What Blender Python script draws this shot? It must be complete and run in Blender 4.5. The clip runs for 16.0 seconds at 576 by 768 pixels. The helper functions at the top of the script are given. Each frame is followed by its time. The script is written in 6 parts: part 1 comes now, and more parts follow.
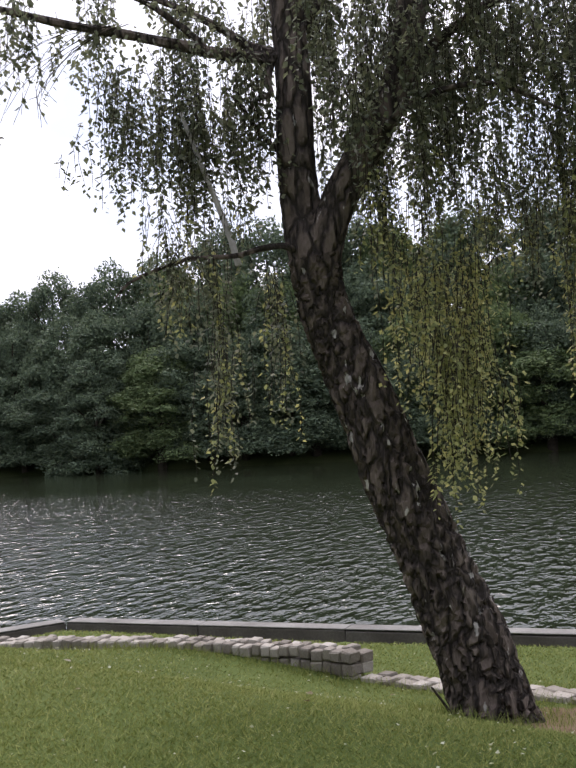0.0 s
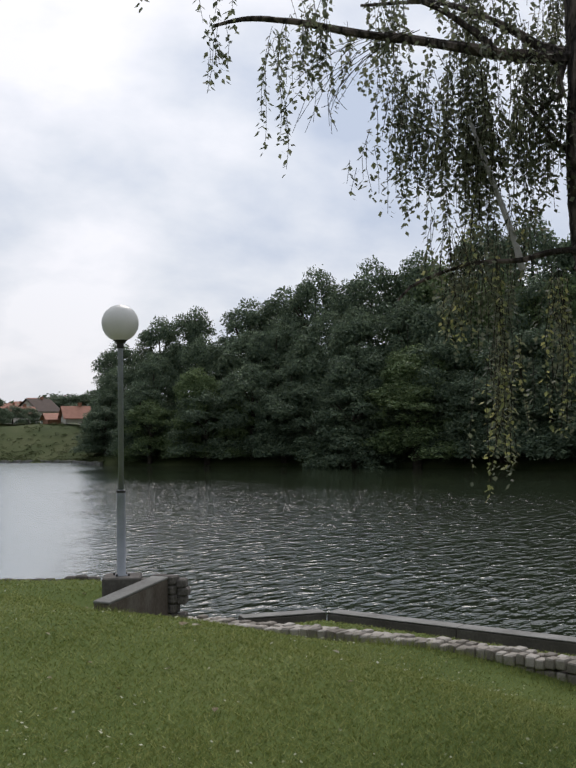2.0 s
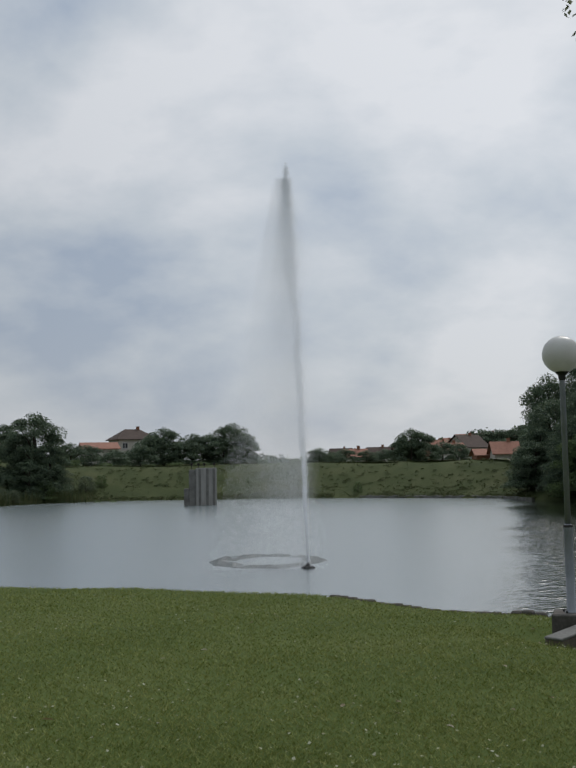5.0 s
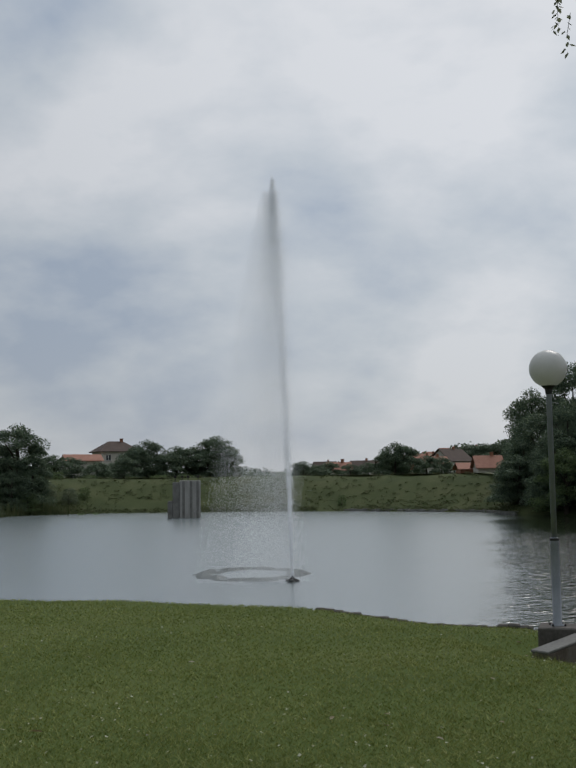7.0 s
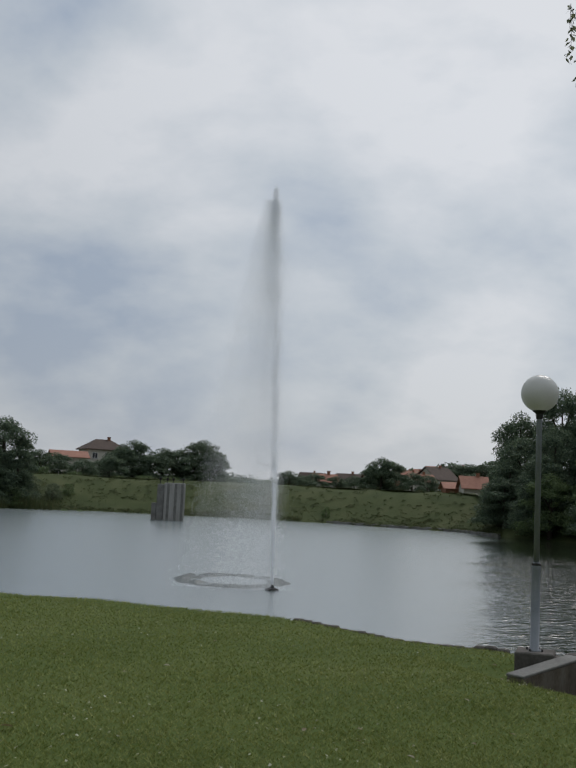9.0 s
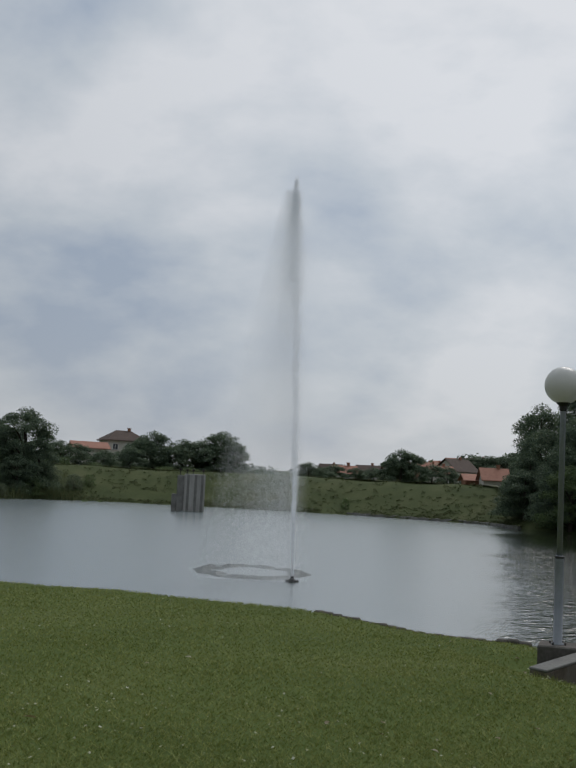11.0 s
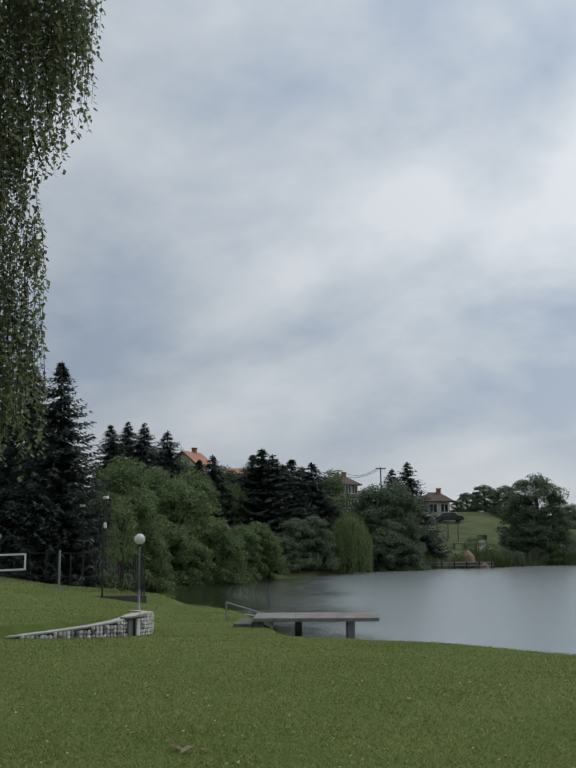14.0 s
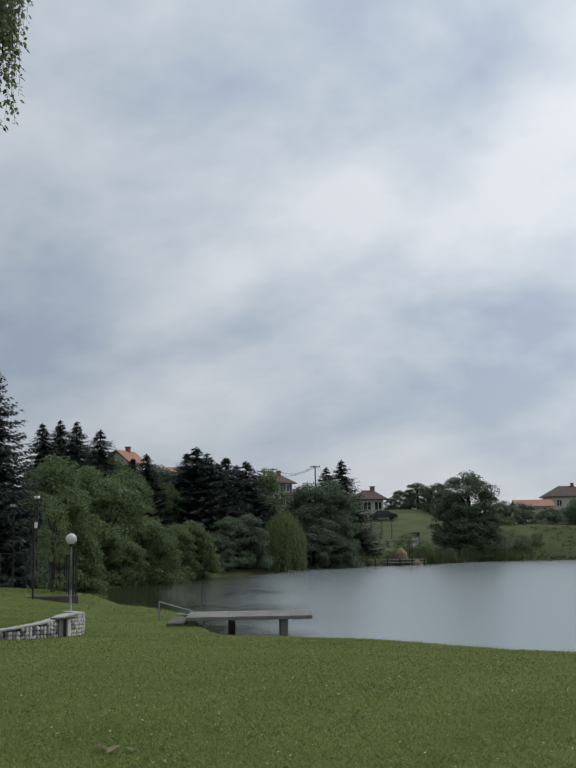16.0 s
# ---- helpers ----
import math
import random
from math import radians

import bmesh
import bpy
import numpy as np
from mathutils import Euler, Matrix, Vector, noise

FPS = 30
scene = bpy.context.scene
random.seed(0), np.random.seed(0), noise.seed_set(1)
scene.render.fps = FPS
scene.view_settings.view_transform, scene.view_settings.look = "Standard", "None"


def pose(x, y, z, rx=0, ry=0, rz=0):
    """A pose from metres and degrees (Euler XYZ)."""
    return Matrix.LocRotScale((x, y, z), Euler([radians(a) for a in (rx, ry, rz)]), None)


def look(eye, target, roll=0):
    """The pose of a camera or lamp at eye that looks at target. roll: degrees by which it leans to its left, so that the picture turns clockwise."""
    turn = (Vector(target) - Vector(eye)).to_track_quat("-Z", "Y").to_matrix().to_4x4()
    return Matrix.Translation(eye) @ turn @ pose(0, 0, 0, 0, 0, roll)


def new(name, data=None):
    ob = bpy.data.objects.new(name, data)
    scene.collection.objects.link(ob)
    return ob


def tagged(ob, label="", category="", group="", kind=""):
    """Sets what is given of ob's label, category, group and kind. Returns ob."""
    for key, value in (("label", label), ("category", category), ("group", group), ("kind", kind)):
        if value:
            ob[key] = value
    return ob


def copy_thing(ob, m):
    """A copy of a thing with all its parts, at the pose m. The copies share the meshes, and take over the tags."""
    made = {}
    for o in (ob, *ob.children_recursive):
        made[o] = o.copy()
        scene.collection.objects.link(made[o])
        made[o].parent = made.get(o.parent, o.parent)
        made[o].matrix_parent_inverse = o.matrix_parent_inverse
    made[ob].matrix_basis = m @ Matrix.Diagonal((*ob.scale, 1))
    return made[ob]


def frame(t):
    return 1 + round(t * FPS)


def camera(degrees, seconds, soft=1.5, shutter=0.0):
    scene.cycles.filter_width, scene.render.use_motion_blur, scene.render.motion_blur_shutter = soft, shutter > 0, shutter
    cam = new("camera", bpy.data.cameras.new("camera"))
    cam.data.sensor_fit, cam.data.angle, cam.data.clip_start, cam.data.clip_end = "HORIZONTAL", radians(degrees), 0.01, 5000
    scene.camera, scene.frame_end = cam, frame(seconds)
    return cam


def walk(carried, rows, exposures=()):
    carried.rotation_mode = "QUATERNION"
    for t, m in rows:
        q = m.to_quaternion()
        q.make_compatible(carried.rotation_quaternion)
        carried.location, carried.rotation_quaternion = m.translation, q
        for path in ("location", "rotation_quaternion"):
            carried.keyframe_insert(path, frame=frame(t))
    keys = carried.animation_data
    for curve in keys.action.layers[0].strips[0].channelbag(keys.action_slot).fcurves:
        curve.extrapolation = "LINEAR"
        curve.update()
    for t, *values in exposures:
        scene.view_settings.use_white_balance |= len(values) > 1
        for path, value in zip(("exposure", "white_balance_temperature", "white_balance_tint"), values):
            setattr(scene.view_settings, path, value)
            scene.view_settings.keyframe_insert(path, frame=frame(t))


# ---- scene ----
from collections import defaultdict

from mathutils import kdtree

# ---------------------------------------------------------------- camera and its walk
cam = camera(31.32, 16.0, soft=2.0)
# seconds, eye x y z, yaw to the left, pitch up, roll
PATH = [
    (0, 0.416, 0.035, 3.490, -36.74, 2.07, -3.26),
    (0.5, 0.348, 0.052, 3.500, -36.33, 1.79, -3.05),
    (1, 0.310, 0.049, 3.525, -31.97, 1.81, -2.10),
    (1.5, 0.270, 0.053, 3.530, -27.70, 1.96, -1.17),
    (2, 0.241, 0.058, 3.531, -22.54, 2.41, -0.61),
    (2.5, 0.228, 0.063, 3.524, -18.59, 2.85, -1.40),
    (3, 0.193, 0.064, 3.527, -13.85, 3.33, -1.65),
    (3.5, 0.152, 0.060, 3.521, -8.78, 3.74, -1.42),
    (4, 0.107, 0.028, 3.522, -4.62, 3.97, -1.26),
    (4.5, 0.090, 0.066, 3.510, -0.18, 4.25, -1.01),
    (4.7, 0.071, 0.031, 3.509, 0.82, 4.47, -1.09),
    (5.8, 0.030, 0.015, 3.505, 0.95, 5.00, -0.95),
    (7, -0.000, 0.000, 3.500, 0.00, 5.43, -0.74),
    (7.5, -0.010, -0.010, 3.500, -0.18, 5.77, 0.29),
    (8, -0.023, -0.015, 3.502, -0.27, 5.96, 1.87),
    (8.5, -0.010, -0.011, 3.499, -0.44, 6.01, 2.56),
    (9.7, -0.022, 0.020, 3.502, -0.45, 5.72, 2.85),
    (11, -0.037, 0.040, 3.506, 0.60, 5.41, 2.92),
    (11.5, -0.030, -0.050, 3.523, 4.84, 5.36, 3.05),
    (12, -0.031, -0.123, 3.547, 9.54, 6.12, 1.03),
    (12.5, -0.053, -0.147, 3.565, 14.84, 7.47, -0.60),
    (13, -0.085, -0.178, 3.571, 19.19, 7.78, -0.32),
    (13.5, -0.114, -0.188, 3.568, 24.08, 8.04, -0.64),
    (14, -0.139, -0.201, 3.562, 28.17, 8.40, -0.40),
    (14.5, -0.152, -0.235, 3.564, 30.61, 8.42, -0.02),
    (15, -0.151, -0.224, 3.562, 31.15, 8.40, 0.11),
    (15.5, -0.145, -0.212, 3.561, 31.25, 8.39, 0.07),
    (16, -0.099, -0.151, 3.543, 24.52, 8.29, -0.87),
]


def carried_pose(x, y, z, yaw, pitch, roll):
    ahead = Vector((-math.sin(radians(yaw)) * math.cos(radians(pitch)), math.cos(radians(yaw)) * math.cos(radians(pitch)), math.sin(radians(pitch))))
    eye = Vector((x, y, z))
    return look(eye, eye + ahead, roll)


walk(cam, [(row[0], carried_pose(*row[1:])) for row in PATH],
     exposures=[(0, 1.04, 6650, 24), (0.8, 0.84, 6650, 23), (1.6, 0.44, 6600, 18), (3, 0.03, 6600, 14), (4.5, -0.13, 6500, 12), (7, -0.24, 6500, 12), (8.5, -0.22, 6500, 12), (11, -0.24, 6500, 12), (12, -0.30, 6450, 12), (12.6, -0.33, 6400, 11),
                (13.2, -0.24, 6400, 11), (13.8, -0.05, 6450, 11), (14.3, 0.18, 6500, 12), (15.3, 0.25, 6500, 12), (16, 0.10, 6450, 12)])

# ---------------------------------------------------------------- world and sun
world = bpy.data.worlds.new("overcast_sky")
scene.world = world
world.use_nodes = True
wt = world.node_tree
wt.nodes.clear()


def wn(kind, **inputs):
    node = wt.nodes.new(kind)
    for key, value in inputs.items():
        node.inputs[key.replace("_", " ")].default_value = value
    return node


def wmath(op, a, b=None):
    node = wt.nodes.new("ShaderNodeMath")
    node.operation = op
    for k, v in enumerate((a, b)):
        if v is None:
            continue
        if isinstance(v, (int, float)):
            node.inputs[k].default_value = v
        else:
            wt.links.new(v, node.inputs[k])
    return node.outputs[0]


SUN_EL, SUN_AZ = 48.0, 28.0
sky = wt.nodes.new("ShaderNodeTexSky")
sky.sky_type = "NISHITA"
sky.sun_disc = False
sky.sun_elevation, sky.sun_rotation = radians(SUN_EL), radians(SUN_AZ)
sky_low = wn("ShaderNodeVectorMath")
sky_low.operation = "SCALE"
sky_low.inputs["Scale"].default_value = 0.10
wt.links.new(sky.outputs[0], sky_low.inputs[0])
coord = wt.nodes.new("ShaderNodeTexCoord")
split = wt.nodes.new("ShaderNodeSeparateXYZ")
wt.links.new(coord.outputs["Generated"], split.inputs[0])
lift = wmath("ADD", wmath("MAXIMUM", split.outputs[2], 0.0), 0.50)
join = wt.nodes.new("ShaderNodeCombineXYZ")
wt.links.new(wmath("DIVIDE", split.outputs[0], lift), join.inputs[0])
wt.links.new(wmath("DIVIDE", split.outputs[1], lift), join.inputs[1])
turn = wt.nodes.new("ShaderNodeMapping")
turn.inputs["Rotation"].default_value = (0, 0, radians(4))
turn.inputs["Location"].default_value = (3.1, 1.7, 0)
turn.inputs["Scale"].default_value = (1.25, 1.45, 1)
wt.links.new(join.outputs[0], turn.inputs[0])
big = wn("ShaderNodeTexNoise", Scale=1.7, Detail=6.0, Roughness=0.52, Distortion=0.15)
fine = wn("ShaderNodeTexNoise", Scale=6.0, Detail=5.0, Roughness=0.55, Distortion=0.2)
wt.links.new(turn.outputs[0], big.inputs["Vector"])
wt.links.new(turn.outputs[0], fine.inputs["Vector"])
amount = wmath("ADD", wmath("MULTIPLY", big.outputs[0], 0.84), wmath("MULTIPLY", fine.outputs[0], 0.16))
ramp = wt.nodes.new("ShaderNodeValToRGB")
ramp.color_ramp.elements[0].position, ramp.color_ramp.elements[0].color = 0.38, (0.40, 0.47, 0.56, 1)
ramp.color_ramp.elements[1].position, ramp.color_ramp.elements[1].color = 0.61, (0.80, 0.815, 0.82, 1)
mid = ramp.color_ramp.elements.new(0.50)
mid.color = (0.615, 0.66, 0.69, 1)
wt.links.new(amount, ramp.inputs[0])
veil = wt.nodes.new("ShaderNodeMix")
veil.data_type = "RGBA"
veil.inputs["Factor"].default_value = 0.9
wt.links.new(sky_low.outputs[0], veil.inputs["A"])
wt.links.new(ramp.outputs[0], veil.inputs["B"])
haze = wt.nodes.new("ShaderNodeMix")
haze.data_type = "RGBA"
haze.inputs["B"].default_value = (0.70, 0.71, 0.73, 1)
wt.links.new(wmath("MULTIPLY", wmath("POWER", wmath("SUBTRACT", 1.0, wmath("MAXIMUM", split.outputs[2], 0.0)), 9.0), 0.55), haze.inputs["Factor"])
wt.links.new(veil.outputs["Result"], haze.inputs["A"])
back = wn("ShaderNodeBackground", Strength=1.0)
# the hidden sun brightens its side of the cloud
toward = wt.nodes.new("ShaderNodeVectorMath")
toward.operation = "DOT_PRODUCT"
wt.links.new(coord.outputs["Generated"], toward.inputs[0])
toward.inputs[1].default_value = (math.sin(radians(SUN_AZ)) * math.cos(radians(SUN_EL)), math.cos(radians(SUN_AZ)) * math.cos(radians(SUN_EL)), math.sin(radians(SUN_EL)))
glow = wt.nodes.new("ShaderNodeMapRange")
glow.data_type = "FLOAT_VECTOR"
for socket, value in zip(("From Min", "From Max", "To Min", "To Max"), ((0.35, 0.35, 0.35), (0.86, 0.86, 0.86), (0.64, 0.67, 0.70), (1.05, 1.07, 1.085))):
    next(s for s in glow.inputs if s.name == socket and s.type == "VECTOR").default_value = value
wt.links.new(toward.outputs["Value"], next(s for s in glow.inputs if s.name == "Vector"))
lit = wt.nodes.new("ShaderNodeVectorMath")
lit.operation = "MULTIPLY"
wt.links.new(haze.outputs["Result"], lit.inputs[0])
wt.links.new(glow.outputs["Vector"], lit.inputs[1])
# an overcast sky is brightest overhead
zenith = wt.nodes.new("ShaderNodeMapRange")
zenith.interpolation_type = "SMOOTHSTEP"
for socket, value in zip(("From Min", "From Max", "To Min", "To Max"), (0.45, 0.95, 1.0, 1.75)):
    zenith.inputs[socket].default_value = value
wt.links.new(split.outputs[2], zenith.inputs["Value"])
dome = wt.nodes.new("ShaderNodeVectorMath")
dome.operation = "SCALE"
wt.links.new(lit.outputs[0], dome.inputs[0])
wt.links.new(zenith.outputs[0], dome.inputs["Scale"])
wt.links.new(dome.outputs[0], back.inputs["Color"])
wout = wt.nodes.new("ShaderNodeOutputWorld")
wt.links.new(back.outputs[0], wout.inputs[0])

sun = new("sun", bpy.data.lights.new("sun", "SUN"))
sun.data.energy, sun.data.angle, sun.data.color = 1.3, radians(25), (1.0, 0.96, 0.9)
sun.matrix_world = look((0, 0, 60), (-60 * math.sin(radians(SUN_AZ)) / math.tan(radians(SUN_EL)), -60 * math.cos(radians(SUN_AZ)) / math.tan(radians(SUN_EL)), 0))

# ---------------------------------------------------------------- materials


def material(name, colors, rough=0.8, scale=3.0, fine=40.0, bump=0.3, metal=0.0, by="noise", spec=0.3, stretch=(1, 1, 1), trans=0.0, detail=6.0, distance=0.02):
    """Principled surface with colour variation at two scales and fine relief. by: noise, island or object."""
    m = bpy.data.materials.new(name)
    m.use_nodes = True
    nt = m.node_tree
    bsdf = nt.nodes["Principled BSDF"]
    bsdf.inputs["Roughness"].default_value, bsdf.inputs["Metallic"].default_value = rough, metal
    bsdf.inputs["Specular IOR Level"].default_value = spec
    tc = nt.nodes.new("ShaderNodeTexCoord")
    mp = nt.nodes.new("ShaderNodeMapping")
    mp.inputs["Scale"].default_value = stretch
    nt.links.new(tc.outputs["Object"], mp.inputs[0])
    n1, n2 = nt.nodes.new("ShaderNodeTexNoise"), nt.nodes.new("ShaderNodeTexNoise")
    n1.inputs["Scale"].default_value, n1.inputs["Detail"].default_value = scale, detail
    n2.inputs["Scale"].default_value, n2.inputs["Detail"].default_value = fine, 3.0
    for n in (n1, n2):
        nt.links.new(mp.outputs[0], n.inputs["Vector"])
    mix = nt.nodes.new("ShaderNodeMath")
    mix.operation = "MULTIPLY_ADD"
    nt.links.new(n2.outputs[0], mix.inputs[0])
    mix.inputs[1].default_value = 0.35
    base = nt.nodes.new("ShaderNodeMath")
    base.operation = "MULTIPLY"
    base.inputs[1].default_value = 0.65
    if by == "noise":
        nt.links.new(n1.outputs[0], base.inputs[0])
    else:
        src = nt.nodes.new("ShaderNodeNewGeometry" if by == "island" else "ShaderNodeObjectInfo")
        add = nt.nodes.new("ShaderNodeMath")
        add.operation = "MULTIPLY_ADD"
        nt.links.new(src.outputs["Random Per Island" if by == "island" else "Random"], add.inputs[0])
        add.inputs[1].default_value = 0.6
        half = nt.nodes.new("ShaderNodeMath")
        half.operation = "MULTIPLY"
        half.inputs[1].default_value = 0.4
        nt.links.new(n1.outputs[0], half.inputs[0])
        nt.links.new(half.outputs[0], add.inputs[2])
        nt.links.new(add.outputs[0], base.inputs[0])
    nt.links.new(base.outputs[0], mix.inputs[2])
    rp = nt.nodes.new("ShaderNodeValToRGB")
    rp.color_ramp.elements[0].position, rp.color_ramp.elements[1].position = 0.28, 0.72
    stops = [0.28 + 0.44 * k / (len(colors) - 1) for k in range(len(colors))]
    for k in range(1, len(colors) - 1):
        rp.color_ramp.elements.new(stops[k])
    for e, c in zip(rp.color_ramp.elements, colors):
        e.color = (*c, 1)
    nt.links.new(mix.outputs[0], rp.inputs[0])
    nt.links.new(rp.outputs[0], bsdf.inputs["Base Color"])
    if bump:
        bp = nt.nodes.new("ShaderNodeBump")
        bp.inputs["Strength"].default_value, bp.inputs["Distance"].default_value = bump, distance
        nt.links.new(mix.outputs[0], bp.inputs["Height"])
        nt.links.new(bp.outputs[0], bsdf.inputs["Normal"])
    if trans:
        tr = nt.nodes.new("ShaderNodeBsdfTranslucent")
        nt.links.new(rp.outputs[0], tr.inputs[0])
        mx = nt.nodes.new("ShaderNodeMixShader")
        mx.inputs[0].default_value = trans
        out = nt.nodes["Material Output"]
        nt.links.new(bsdf.outputs[0], mx.inputs[1])
        nt.links.new(tr.outputs[0], mx.inputs[2])
        nt.links.new(mx.outputs[0], out.inputs[0])
    return m


M = {}
M["lawn"] = material("lawn_soil_and_turf", [(0.048, 0.070, 0.016), (0.074, 0.102, 0.025), (0.105, 0.122, 0.038)], 0.95, 0.45, 70, 0.3, spec=0.1, distance=0.01)
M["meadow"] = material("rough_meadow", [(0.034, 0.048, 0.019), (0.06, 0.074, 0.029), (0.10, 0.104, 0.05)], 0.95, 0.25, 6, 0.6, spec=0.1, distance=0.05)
M["blade"] = material("grass_blade", [(0.098, 0.132, 0.032), (0.18, 0.214, 0.056), (0.285, 0.288, 0.098)], 0.7, 0.5, 9, 0, by="island", spec=0.15, trans=0.3)
M["bark"] = material("birch_bark", [(0.06, 0.047, 0.039), (0.125, 0.099, 0.083), (0.19, 0.155, 0.13)], 0.95, 7, 45, 1.0, spec=0.15, stretch=(1, 1, 0.35), distance=0.04)
nt = M["bark"].node_tree
tcb = nt.nodes.new("ShaderNodeTexCoord")
mpv = nt.nodes.new("ShaderNodeMapping")
mpv.inputs["Scale"].default_value = (8.5, 8.5, 3.0)
nt.links.new(tcb.outputs["Object"], mpv.inputs[0])
wv = nt.nodes.new("ShaderNodeTexNoise")
wv.inputs["Scale"].default_value = 1.5
nt.links.new(mpv.outputs[0], wv.inputs["Vector"])
wmix = nt.nodes.new("ShaderNodeVectorMath")
wmix.operation = "MULTIPLY_ADD"
nt.links.new(wv.outputs["Color"], wmix.inputs[0])
wmix.inputs[1].default_value = (0.9, 0.9, 0.9)
nt.links.new(mpv.outputs[0], wmix.inputs[2])
vo = nt.nodes.new("ShaderNodeTexVoronoi")
vo.feature = "DISTANCE_TO_EDGE"
vo.inputs["Scale"].default_value = 1.0
nt.links.new(wmix.outputs[0], vo.inputs["Vector"])
crack = nt.nodes.new("ShaderNodeMapRange")
crack.inputs["From Min"].default_value, crack.inputs["From Max"].default_value = 0.02, 0.22
nt.links.new(vo.outputs["Distance"], crack.inputs["Value"])
deep = nt.nodes.new("ShaderNodeBump")
deep.inputs["Strength"].default_value, deep.inputs["Distance"].default_value = 1.0, 0.035
nt.links.new(crack.outputs[0], deep.inputs["Height"])
pb0 = nt.nodes["Principled BSDF"]
grain_bump = pb0.inputs["Normal"].links[0].from_node
nt.links.new(deep.outputs[0], grain_bump.inputs["Normal"])
fissure = nt.nodes.new("ShaderNodeMix")
fissure.data_type = "RGBA"
fissure.inputs["A"].default_value = (0.03, 0.025, 0.022, 1)
nt.links.new(crack.outputs[0], fissure.inputs["Factor"])
nt.links.new(pb0.inputs["Base Color"].links[0].from_socket, fissure.inputs["B"])
nt.links.new(fissure.outputs["Result"], pb0.inputs["Base Color"])
mpb = nt.nodes.new("ShaderNodeMapping")
mpb.inputs["Scale"].default_value = (9.5, 9.5, 4.0)
nt.links.new(tcb.outputs["Object"], mpb.inputs[0])
nb = nt.nodes.new("ShaderNodeTexNoise")
nb.inputs["Scale"].default_value, nb.inputs["Detail"].default_value = 1.3, 4.0
nt.links.new(mpb.outputs[0], nb.inputs["Vector"])
rb = nt.nodes.new("ShaderNodeMapRange")
rb.inputs["From Min"].default_value, rb.inputs["From Max"].default_value = 0.65, 0.685
nt.links.new(nb.outputs[0], rb.inputs["Value"])
mb = nt.nodes.new("ShaderNodeMix")
mb.data_type = "RGBA"
mb.inputs["B"].default_value = (0.40, 0.38, 0.35, 1)
pb = nt.nodes["Principled BSDF"]
nt.links.new(pb.inputs["Base Color"].links[0].from_socket, mb.inputs["A"])
nt.links.new(rb.outputs[0], mb.inputs["Factor"])
nt.links.new(mb.outputs["Result"], pb.inputs["Base Color"])
M["barkwhite"] = material("pale_birch_bark", [(0.28, 0.26, 0.24), (0.5, 0.48, 0.45)], 0.85, 8, 40, 0.5, spec=0.2)
M["twig"] = material("dark_twig", [(0.02, 0.017, 0.014), (0.06, 0.05, 0.04)], 0.9, 9, 40, 0.3, spec=0.1)
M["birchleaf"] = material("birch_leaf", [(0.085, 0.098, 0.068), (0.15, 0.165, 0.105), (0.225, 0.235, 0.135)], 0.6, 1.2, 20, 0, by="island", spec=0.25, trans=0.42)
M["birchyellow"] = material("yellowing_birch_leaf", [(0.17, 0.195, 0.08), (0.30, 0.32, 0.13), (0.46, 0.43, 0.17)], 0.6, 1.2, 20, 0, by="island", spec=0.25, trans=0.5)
M["birchleaf2"] = material("green_birch_leaf", [(0.09, 0.115, 0.065), (0.15, 0.18, 0.095), (0.21, 0.235, 0.11)], 0.6, 1.2, 20, 0, by="island", spec=0.25, trans=0.5)
M["leaf1"] = material("broad_leaf_dark", [(0.055, 0.082, 0.056), (0.105, 0.145, 0.09), (0.17, 0.215, 0.122)], 0.65, 0.35, 3, 0, by="island", spec=0.2, trans=0.32)
M["leaf2"] = material("broad_leaf_mid", [(0.07, 0.105, 0.048), (0.125, 0.175, 0.075), (0.19, 0.245, 0.10)], 0.65, 0.35, 3, 0, by="island", spec=0.2, trans=0.38)
M["leaf3"] = material("willow_leaf", [(0.085, 0.125, 0.05), (0.135, 0.18, 0.075), (0.185, 0.23, 0.10)], 0.65, 0.35, 3, 0, by="island", spec=0.2, trans=0.25)
M["leaf4"] = material("grey_green_leaf", [(0.085, 0.11, 0.065), (0.125, 0.155, 0.095), (0.17, 0.20, 0.125)], 0.7, 0.35, 3, 0, by="island", spec=0.2, trans=0.35)
M["needle"] = material("spruce_needles", [(0.04, 0.054, 0.05), (0.07, 0.09, 0.08), (0.11, 0.132, 0.11)], 0.7, 0.4, 3, 0, by="island", spec=0.15, trans=0.2)
M["trunk"] = material("rough_trunk", [(0.03, 0.025, 0.02), (0.08, 0.065, 0.05)], 0.95, 4, 20, 0.5, spec=0.1)
M["concrete"] = material("weathered_concrete", [(0.10, 0.095, 0.085), (0.17, 0.165, 0.15), (0.25, 0.245, 0.225)], 0.9, 1.6, 30, 0.35, spec=0.2)
M["darkconcrete"] = material("damp_dark_concrete", [(0.045, 0.04, 0.035), (0.09, 0.08, 0.07), (0.14, 0.13, 0.115)], 0.9, 2.2, 30, 0.4, spec=0.2)
M["stained"] = material("brown_stained_concrete", [(0.05, 0.038, 0.03), (0.105, 0.085, 0.068), (0.17, 0.15, 0.125)], 0.92, 3.0, 30, 0.5, spec=0.2, stretch=(1.5, 1.5, 0.6))
